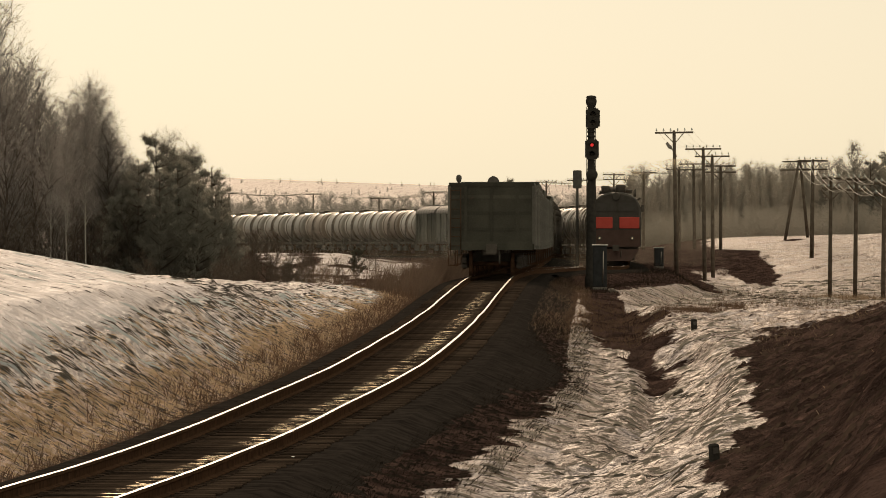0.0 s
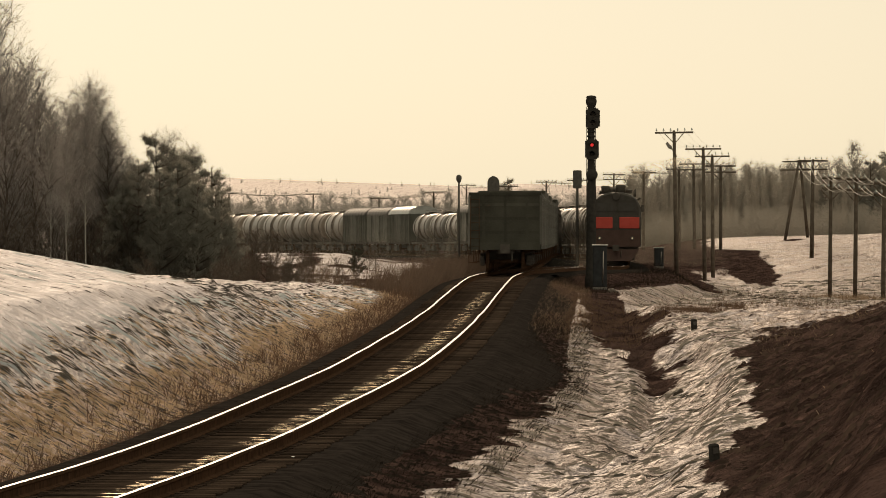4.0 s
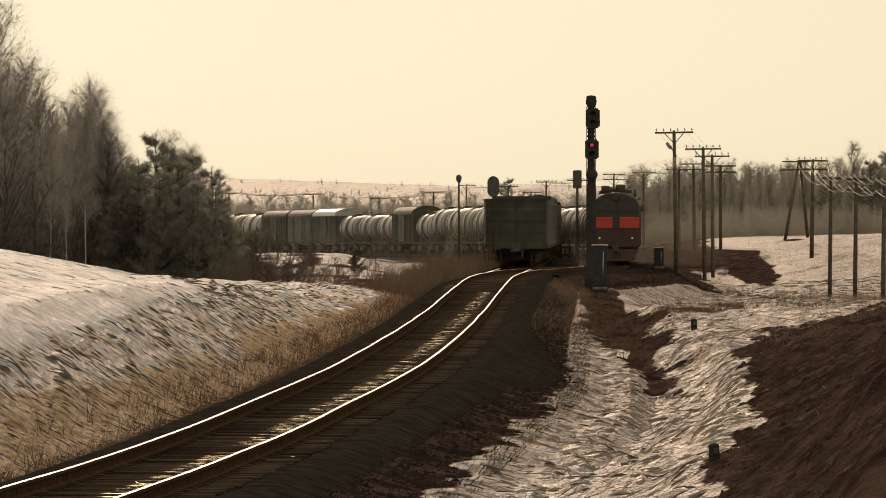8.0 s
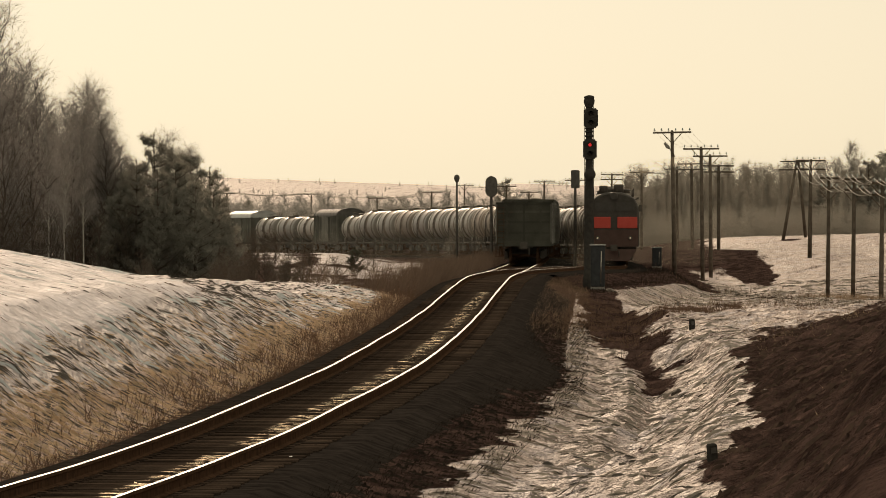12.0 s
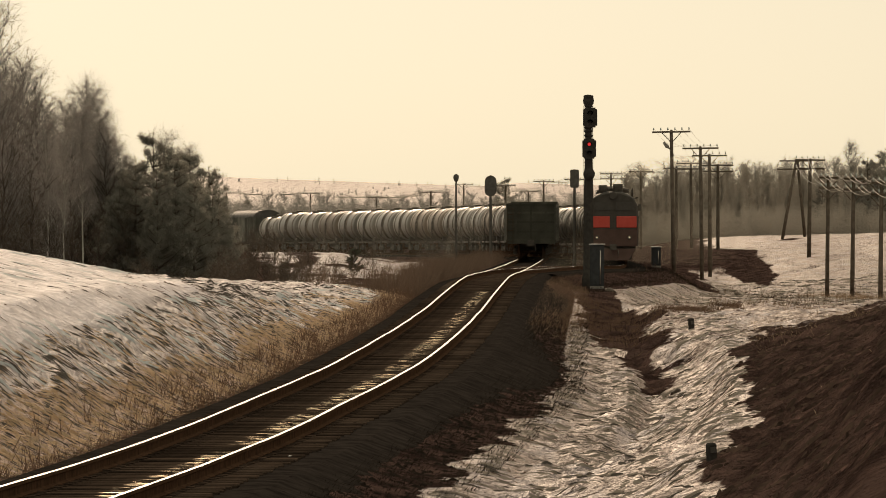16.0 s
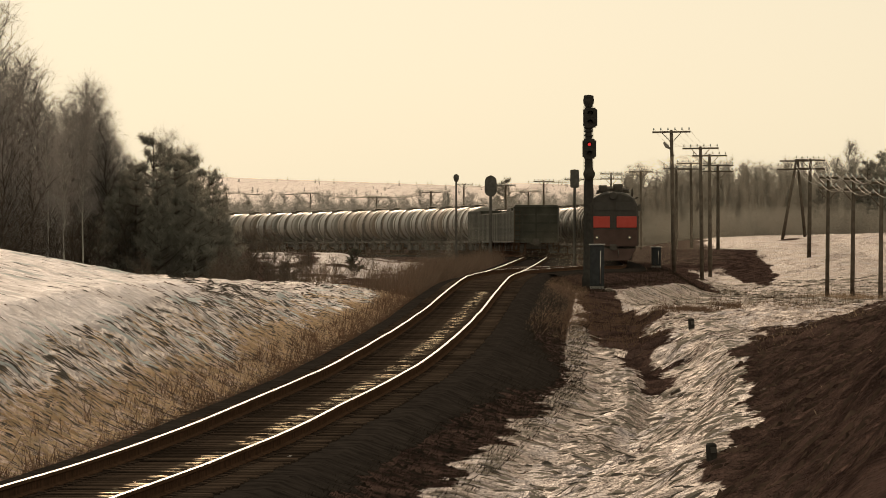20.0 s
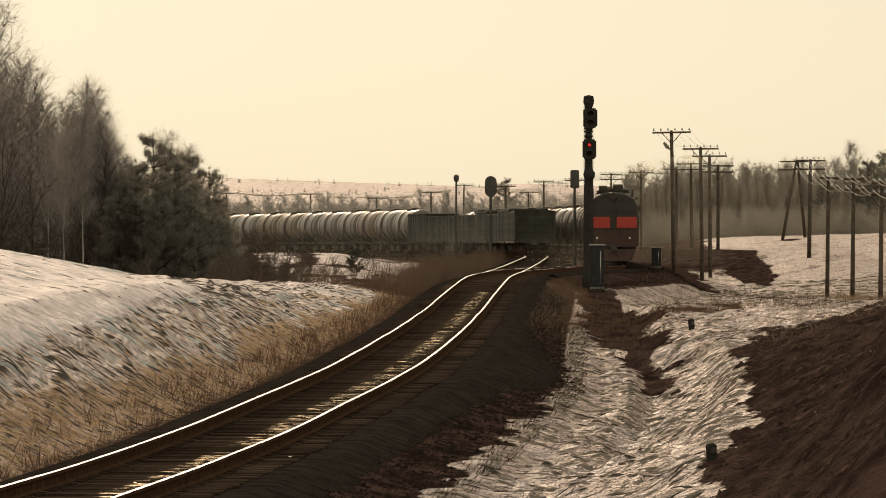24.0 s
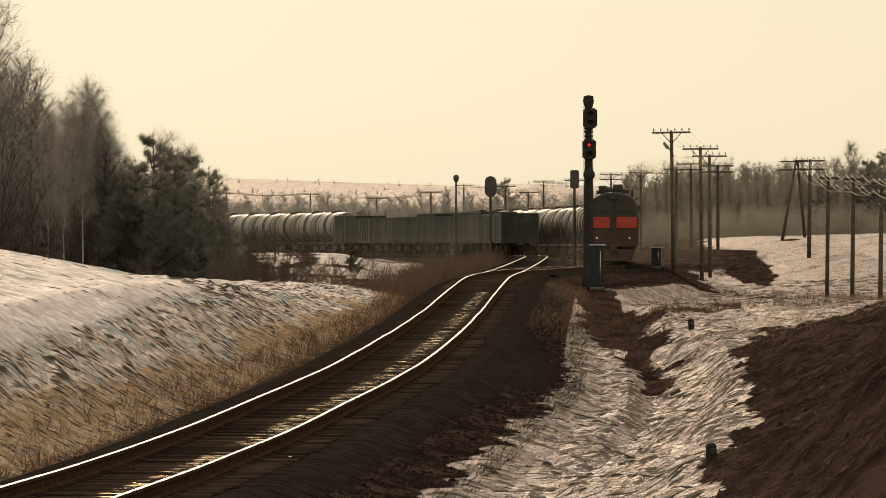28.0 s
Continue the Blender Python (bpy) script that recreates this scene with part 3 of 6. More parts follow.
# ---------------------------------------------------------------- rolling stock (y is forward, z from the rail head)
def bogie(parent, y, tag="bogie"):
    bm = bmesh.new()
    for s in (-1, 1):
        rings = [[(s * 1.02 + a, yy, z + b) for a, b in ((-.07, 0), (.07, 0), (.07, h), (-.07, h))]
                 for yy, z, h in ((-1.25, .5, .2), (-.7, .42, .3), (-.35, .28, .5), (.35, .28, .5), (.7, .42, .3), (1.25, .5, .2))]
        loft(bm, rings)
        for yy in (-0.925, 0.925):
            box(bm, s * 1.02 - .11, s * 1.02 + .11, yy - .15, yy + .15, .33, .62)
    box(bm, -1.1, 1.1, -.2, .2, .5, .85)
    frame_ = part("bogie", bm, M_FRAME, parent)
    frame_.location.y = y
    wheel = bmesh.new()
    for s in (-1, 1):
        lathe(wheel, [(.2, s * .7), (.5, s * .7), (.5, s * .73), (.475, s * .74), (.475, s * .84), (.42, s * .84), (.38, s * .79), (.12, s * .79), (.1, s * .9)], 20, "x")
    tube(wheel, (-.75, 0, 0), (.75, 0, 0), .085, n=10)
    wm = mesh_of("wheelset", wheel, M_RUST)
    for yy in (-0.925, 0.925):
        w = part("wheelset", wm, None, frame_)
        w.location = (0, yy, .475)
    return frame_


def coupler(parent, y, s):
    bm = bmesh.new()
    box(bm, -.12, .12, min(y, y + s * .45), max(y, y + s * .45), .93, 1.17)
    box(bm, -.2, .2, min(y + s * .4, y + s * .62), max(y + s * .4, y + s * .62), .86, 1.22)
    tube(bm, (.3, y, .95), (.3, y + s * .25, .5), .03)
    part("coupler", bm, M_FRAME, parent)


def gondola(height=3.48, label="dark weathered steel open gondola wagon with ribbed sides"):
    g = tagged(new("gondola_wagon"), label, "freight wagon", "wagons of the departing train")
    L, W, z0 = 12.7, 3.13, 1.12
    a, b = -L / 2, L / 2
    bm = bmesh.new()
    for s in (-1, 1):
        x = s * (W / 2 - .09)
        box(bm, x - .03, x + .03, a, b, z0, height - .08)
    box(bm, -W / 2 + .1, W / 2 - .1, a, b, z0 - .05, z0 + .06)
    part("body", bm, M_GONDOLA, g)
    bm = bmesh.new()
    for s in (-1, 1):
        x = s * (W / 2 - .06)
        box(bm, x - .07, x + .07, a - .02, b + .02, height - .12, height)
        box(bm, x - .05, x + .07, a, b, z0 - .12, z0 + .1)
    for y in (a, b):
        box(bm, -W / 2, W / 2, y - .07, y + .07, height - .12, height)
    part("top_rail", bm, M_GONDOLA, g)
    rib = bmesh.new()
    loft(rib, [[(-.075, 0, z0), (.075, 0, z0), (.05, .11, z0), (-.05, .11, z0)], [(-.075, 0, height - .1), (.075, 0, height - .1), (.05, .11, height - .1), (-.05, .11, height - .1)]])
    rm = mesh_of("rib", rib, M_RIB)
    for s in (-1, 1):
        for i in range(9):
            y = a + .08 + (L - .16) * i / 8
            o = part("rib", rm, None, g)
            o.matrix_basis = pose(s * (W / 2 - .07), y, 0, 0, 0, -90 * s)
    for y, s in ((a, -1), (b, 1)):
        bm = bmesh.new()
        box(bm, -W / 2 + .06, W / 2 - .06, y - .03, y + .03, z0 - .1, height - .1)
        part("end_wall", bm, M_GONDOLA, g)
        for z in (1.75, 2.35, 2.95):
            bm = bmesh.new()
            box(bm, -W / 2 + .1, W / 2 - .1, y + s * .022 - .025, y + s * .022 + .025, z - .06, z + .06)
            part("end_rib", bm, M_GONDOLA, g)
        for x in (-.95, 0, .95):
            bm = bmesh.new()
            box(bm, x - .06, x + .06, y + s * .025 - .035, y + s * .025 + .035, z0, height - .124)
            part("end_post", bm, M_GONDOLA, g)
        bm = bmesh.new()
        box(bm, -W / 2 + .05, W / 2 - .05, y - .1, y + .1, .98, 1.3)
        part("end_beam", bm, M_GONDOLA, g)
        lad = bmesh.new()
        lx = -s * -1 * 1.32
        for k in (-.19, .19):
            tube(lad, (lx + k, y + s * .13, .75), (lx + k, y + s * .13, height - .2), .014, n=5)
        for i in range(8):
            z = .8 + i * (height - 1.1) / 7
            tube(lad, (lx - .19, y + s * .13, z), (lx + .19, y + s * .13, z), .012, n=5)
        part("ladder", lad, M_RUST, g)
        step_ = bmesh.new()
        for k in (-.16, .16):
            tube(step_, (-s * -1.42 + k, y + s * .1, 1.0), (-s * -1.42 + k, y + s * .1, .42), .02, n=5)
        box(step_, -s * -1.42 - .2, -s * -1.42 + .2, y + s * .1 - .06, y + s * .1 + .06, .4, .44)
        part("footstep", step_, M_RUST, g)
        coupler(g, y, s)
    bm = bmesh.new()
    box(bm, -.3, .3, a, b, .8, 1.1)
    tube(bm, (-.55, .6, .75), (-.55, 2.0, .75), .22, n=10)
    part("underframe", bm, M_FRAME, g)
    bogie(g, a + 2.0)
    bogie(g, b - 2.0)
    return g


def tank(radius=1.5, length=10.8, label="grey cylindrical tank wagon with straps and a top walkway", material=None):
    g = tagged(new("tank_wagon"), label, "tank wagon", "wagons of the departing train")
    zc = 1.2 + radius
    a, b = -length / 2, length / 2
    bm = bmesh.new()
    n, r = 32, radius
    prof = [(.15, a), (r * .55, a + .05), (r * .82, a + .17), (r * .96, a + .36), (r, a + .6)]
    prof += [(r, a + .6 + (length - 1.2) * i / 4) for i in range(1, 4)]
    prof += [(rr, -y) for rr, y in prof[4::-1]]
    lathe(bm, prof, n, "y", (0, 0, zc))
    part("barrel", bm, material or M_TANK, g)
    strap = bmesh.new()
    lathe(strap, [(r + .005, -.13), (r + .04, -.13), (r + .04, .13), (r + .005, .13)], n, "y", (0, 0, zc))
    sm = mesh_of("strap", strap, M_TANKDIRT)
    for y in (a + 1.7, b - 1.7):
        part("strap", sm, None, g).location.y = y
    # Dark band added to bring down the barrel's tone, as shade would.
    bm = bmesh.new()
    jag = random.Random(int(radius * 100) + (material is M_TANKRUST))
    ring = [[(math.sin(2 * math.pi * i / n) * (r + .008), y0 + jag.uniform(-.22, .22), zc + math.cos(2 * math.pi * i / n) * (r + .008)) for i in range(n)] for y0 in (-.75, .75)]
    rows_ = [[bm.verts.new(p) for p in row] for row in ring]
    for i in range(n):
        bm.faces.new((rows_[0][i], rows_[0][(i + 1) % n], rows_[1][(i + 1) % n], rows_[1][i]))
    part("spill_stain", bm, M_TANKDIRT, g, "dark band round the middle of the barrel, toning it down as shade does")
    bm = bmesh.new()
    lathe(bm, [(.3, 0), (.3, .14), (.36, .14), (.36, .19), (.2, .23), (.05, .25)], 16, "z", (0, 0, zc + r - .03))
    part("manhole", bm, M_TANKDIRT, g)
    bm = bmesh.new()
    box(bm, -.55, .55, -1.5, -.5, zc + r + .04, zc + r + .08)
    box(bm, -.55, .55, .5, 1.5, zc + r + .04, zc + r + .08)
    for x in (-.55, .55):
        box(bm, x - .03, x + .03, -1.5, 1.5, zc + r - .2, zc + r + .08)
        for y in (-1.45, 0, 1.45):
            tube(bm, (x, y, zc + r), (x, y, zc + r + .3), .012, n=5)
        tube(bm, (x, -1.45, zc + r + .3), (x, 1.45, zc + r + .3), .012, n=5)
    part("walkway", bm, M_TANKDIRT, g)
    for s in (-1, 1):
        bm = bmesh.new()
        for y in (-.25, .25):
            for i in range(7):
                t0, t1 = [radians(80 - (j + 0) * 13) for j in (i, i + 1)]
                q = r + .1
                tube(bm, (s * q * math.cos(t0), y, zc + q * math.sin(t0)), (s * q * math.cos(t1), y, zc + q * math.sin(t1)), .025, n=5)
            tube(bm, (s * (r + .1), y, zc - .15), (s * (r + .05), y, .75), .025, n=5)
        for i in range(12):
            t0 = radians(78 - i * 7.6)
            q = r + .1
            tube(bm, (s * q * math.cos(t0), -.25, zc + q * math.sin(t0)), (s * q * math.cos(t0), .25, zc + q * math.sin(t0)), .03, n=5)
        part("ladder", bm, M_FRAME, g)
    bm = bmesh.new()
    box(bm, -.28, .28, -5.5, 5.5, .82, 1.15)
    for y in (-5.45, 5.45):
        box(bm, -1.5, 1.5, y - .1, y + .1, .9, 1.2)
    for y in (a + 1.6, b - 1.6):
        box(bm, -1.1, 1.1, y - .5, y + .5, 1.05, 1.55)
    for s in (-1, 1):
        box(bm, s * 1.35 - .05, s * 1.35 + .05, -5.45, 5.45, .98, 1.12)
    part("underframe", bm, M_FRAME, g)
    coupler(g, -5.5, -1)
    coupler(g, 5.5, 1)
    bogie(g, -3.9)
    bogie(g, 3.9)
    return g


def boxcar(roof, ribs=True, label="grey-green covered goods wagon with a curved roof"):
    g = tagged(new("covered_wagon"), label, "covered wagon", "wagons of the departing train")
    L, W, z0, z1 = 13.8, 2.85, 1.15, 3.85
    a, b = -L / 2, L / 2
    bm = bmesh.new()
    box(bm, -W / 2, W / 2, a, b, z0, z1)
    part("body", bm, M_BOX, g)
    bm = bmesh.new()
    arc = [(-W / 2 - .08, z1 - .05)] + [((W / 2 + .06) * math.sin(radians(t)), z1 + .72 * (math.cos(radians(t)))) for t in range(-84, 85, 14)] + [(W / 2 + .08, z1 - .05)]
    loft(bm, [[(x, y, z) for x, z in arc] for y in (a - .06, b + .06)], smooth=False)
    part("roof", bm, roof, g)
    bm = bmesh.new()
    loft(bm, [[(x * 1.012, dy, z + .03) for x, z in arc] for dy in (-.04, .04)])
    band = mesh_of("roof_band", bm, roof)
    for i in range(8):
        part("roof_band", band, None, g).location.y = a + .3 + (L - .6) * i / 7
    rib = bmesh.new()
    box(rib, 0, .07, -.06, .06, z0, z1)
    rm = mesh_of("rib", rib, M_BOX)
    for s in (-1, 1):
        for i in range(13):
            y = a + .08 + (L - .16) * i / 12
            if abs(y) < 1.9 or (not ribs and i % 3):
                continue
            o = part("rib", rm, None, g)
            o.matrix_basis = pose(s * W / 2, y, 0, 0, 0, 0 if s > 0 else 180)
        bm = bmesh.new()
        x = s * (W / 2 + .05)
        box(bm, x - .04, x + .04, -1.9, 1.9, z0 + .05, z1 - .15)
        for y in (-1.9, 0, 1.9):
            box(bm, x - .06, x + .06, y - .05, y + .05, z0 + .05, z1 - .15)
        box(bm, x - .05, x + .07, -3.6, 3.6, z1 - .14, z1 - .04)
        part("sliding_door", bm, M_BOX, g)
    for y, s in ((a, -1), (b, 1)):
        for x in (-1.36, -.5, .5, 1.36):
            bm = bmesh.new()
            box(bm, x - .06, x + .06, y + s * .04 - .05, y + s * .04 + .05, z0 - .1, z1)
            part("end_post", bm, M_BOX, g)
        coupler(g, y, s)
    bm = bmesh.new()
    box(bm, -1.3, 1.3, a, b, .95, 1.14)
    part("underframe", bm, M_FRAME, g)
    bogie(g, a + 2.2)
    bogie(g, b - 2.2)
    return g


def locomotive():
    g = tagged(new("diesel_locomotive"), "standing dark diesel locomotive with red cab front band", "locomotive")
    W = 3.0

    def prof(y, top, w, z0=1.1):
        h = w / 2
        pts = [(-h, z0), (h, z0), (h, 2.2), (h, 3.1), (h - .07, 3.62), (h - .27, 3.98), (h - .62, top - .13), (h - 1.05, top), (-h + 1.05, top), (-h + .62, top - .13),
               (-h + .27, 3.98), (-h + .07, 3.62), (-h, 3.1), (-h, 2.2)]
        return [(x, y, z) for x, z in pts]
    bm = bmesh.new()
    loft(bm, [prof(-.0, 4.25, 2.8), prof(.12, 4.33, 2.96), prof(.5, 4.36, W), prof(4, 4.36, W), prof(16.4, 4.36, W)])
    part("cab_body", bm, M_LOCO, g)
    for s in (-1, 1):
        bm = bmesh.new()
        box(bm, min(s * .2, s * 1.4), max(s * .2, s * 1.4), -.05, .1, 2.2, 2.88)
        bmesh.ops.bevel(bm, geom=bm.edges[:], offset=.03, segments=1, affect="EDGES")
        part("red_panel", bm, M_RED, g, "bright red panel on the cab front")
        bm = bmesh.new()
        box(bm, min(s * .1, s * 1.2), max(s * .1, s * 1.2), -.04, .1, 3.2, 3.8)
        bmesh.ops.bevel(bm, geom=bm.edges[:], offset=.05, segments=2, affect="EDGES")
        part("windscreen", bm, M_WINDOW, g, "dark windscreen")
        bm = bmesh.new()
        lathe(bm, [(.13, 0), (.13, -.1), (.11, -.12)], 14, "y", (s * .98, -.02, 1.62))
        part("lamp_housing", bm, M_FRAME, g)
        bm = bmesh.new()
        lathe(bm, [(.05, -.10), (.05, -.13), (.03, -.15)], 14, "y", (s * .98, -.02, 1.62))
        part("marker_lamp", bm, M_HEAD, g, "small lit marker lamp")
        bm = bmesh.new()
        tube(bm, (s * 1.42, -.06, 1.2), (s * 1.42, -.06, 2.3), .02)
        tube(bm, (s * 1.5, .3, 1.2), (s * 1.5, .3, 2.9), .02)
        part("handrail", bm, M_RUST, g)
        bm = bmesh.new()
        box(bm, min(s * 1.5, s * 1.68), max(s * 1.5, s * 1.68), .5, .6, 3.2, 3.6)
        part("mirror", bm, M_FRAME, g)
    bm = bmesh.new()
    box(bm, -1.45, 1.45, -.1, .1, 1.1, 2.1)
    part("buffer_panel", bm, M_LOCORED, g, "dull red lower front panel")
    bm = bmesh.new()
    loft(bm, [[(-1.4, -.15, .95), (1.4, -.15, .95), (1.4, .3, .95), (-1.4, .3, .95)], [(-.9, -.35, .25), (.9, -.35, .25), (.9, .1, .25), (-.9, .1, .25)]])
    part("plough", bm, M_LOCORED, g)
    coupler(g, -.1, -1)
    bm = bmesh.new()
    lathe(bm, [(.24, 0), (.24, -.14), (.2, -.16)], 16, "y", (0, .05, 4.12))
    part("headlight", bm, M_LOCO, g)
    for x, y, w, h in ((-.62, 1.0, .34, .42), (.28, 1.2, .4, .5), (-.05, 6, .7, .3), (.1, 10, 1.2, .25)):
        bm = bmesh.new()
        lathe(bm, [(w * .8, 0), (w * .72, h * .6), (w * .8, h * .7), (w * .7, h)], 12, "z", (x, y, 4.34))
        part("roof_fitting", bm, M_FRAME, g)
    bm = bmesh.new()
    for s in (-1, 1):
        box(bm, s * 1.45 - .06, s * 1.45 + .06, 3.0, 16.0, 4.0, 4.06)
        for i in range(10):
            tube(bm, (s * 1.2, 3 + i * 1.4, 4.1), (s * 1.2, 3 + i * 1.4, 4.6), .015, n=5)
    part("roof_rail", bm, M_FRAME, g)
    bm = bmesh.new()
    box(bm, -1.3, 1.3, .3, 16.2, .75, 1.1)
    part("underframe", bm, M_FRAME, g)
    bogie(g, 3.4)
    bogie(g, 12.8)
    return g


# ---------------------------------------------------------------- the departing train
REAR0 = arc_at(271.0)
SPEED = 12.1
kinds = {}


def build_train():
    kinds["g"] = (gondola(3.48), 13.92)
    kinds["h"] = (gondola(3.75, "tall dark steel gondola wagon with ribbed sides"), 13.92)
    kinds["t"] = (tank(), 12.02)
    kinds["r"] = (tank(label="rust-streaked brown tank wagon with straps", material=M_TANKRUST), 12.02)
    kinds["s"] = (tank(1.3, 10.3, "small-bodied pale tank wagon"), 12.02)
    kinds["b"] = (boxcar(M_ROOFDARK, True), 14.73)
    kinds["c"] = (boxcar(M_ROOFDARK, False, "dark smooth-sided covered goods wagon"), 14.73)
    kinds["w"] = (boxcar(M_ROOF, True, "covered goods wagon with a pale metal roof"), 14.73)
    order = "gghhghgggh" + "ttrtttrrttttrtt" + "s" + "b" + "sss" + "wcb" + "trtttrttttrtt"
    used, wagons, s = set(), [], 0.0
    for k in order:
        ob, length = kinds[k]
        if k in used:
            ob = copy_thing(ob, Matrix.Identity(4))
        used.add(k)
        wagons.append((ob, s + length / 2, length * 0.62))
        s += length
    return wagons


WAGONS = build_train()


def build_standing_train():
    s = arc_at(440.0)
    loco = locomotive()
    loco.matrix_basis = ride(s + 8.2, 9.0, 5.15) @ pose(0, -8.2, 0)
    second = copy_thing(loco, ride(s + 25.3, 9.0, 5.15) @ pose(0, 8.2, 0, 0, 0, 180))
    tagged(second, "second section of the standing diesel locomotive")
    s += 34.5
    for i in range(19):
        ob = copy_thing(kinds["r" if i % 4 == 1 else "t"][0], ride(s + 6.0, 7.5, 5.15))
        tagged(ob, group="wagons of the standing train")
        s += 12.02


build_standing_train()


# ---------------------------------------------------------------- lineside: poles, signals, cabinets
def ground_z(x, d):
    return float(land(np.array(d, float), np.array(x - track_x(d), float)))


def pole_set(x, d, top, arms, lean=0.0, arm_w=2.5, pins=6, r=0.125, label="weathered wooden telegraph pole with insulator crossarms", turn=0.0):
    """A telegraph pole; arms: heights below the top. Returns insulator tips for the wires."""
    z0 = ground_z(x, d)
    g = tagged(new("telegraph_pole"), label, "telegraph pole", "telegraph poles")
    g.matrix_basis = pose(x, d, z0, 0, math.degrees(lean), turn)
    h = top - z0
    bm = bmesh.new()
    lathe(bm, [(r * 1.15, -.4), (r * 1.08, h * .4), (r * .85, h * .99), (r * .5, h + .03)], 10)
    part("post", bm, M_POLE, g)
    tips = []
    for a in arms:
        z = h - a
        bm = bmesh.new()
        box(bm, -arm_w / 2, arm_w / 2, -.05 - r, .05 - r, z - .06, z + .06)
        bmesh.ops.bevel(bm, geom=bm.edges[:], offset=.012, segments=1, affect="EDGES")
        arm = part("crossarm", bm, M_POLE, g)
        bm = bmesh.new()
        for s in (-1, 1):
            tube(bm, (s * .62, -r, z - .05), (s * .1, -r, z - .62), .028, n=6)
        part("brace", bm, M_POLE, g)
        for i in range(pins):
            xx = -arm_w / 2 + .1 + (arm_w - .2) * i / (pins - 1)
            bm = bmesh.new()
            tube(bm, (xx, -r, z + .05), (xx, -r, z + .16), .012, n=5)
            lathe(bm, [(.035, z + .13), (.055, z + .15), (.05, z + .2), (.035, z + .22), (.04, z + .27), (.01, z + .29)], 8, "z", (xx, -r, 0))
            part("insulator", bm, M_GLASSY, arm)
            tips.append(g.matrix_basis @ Vector((xx, -r, z + .24)))
    return g, tips


def wires(spans, sag, thick=0.006, label="sagging bare telegraph wires", material=None):
    """Hanging wires, each span as a thin three-sided strand."""
    g = tagged(new("telegraph_wire"), label, "wires")
    for a, b in spans:
        bm = bmesh.new()
        rings = []
        for i in range(13):
            t = i / 12
            p = a.lerp(b, t) - Vector((0, 0, 4 * sag * t * (1 - t)))
            rings.append([p + Vector((math.cos(k) * thick, 0, math.sin(k) * thick)) for k in (0.5, 2.6, 4.7)])
        loft(bm, rings, cap=False)
        part("wire", bm, material or M_WIRE, g)
    return g


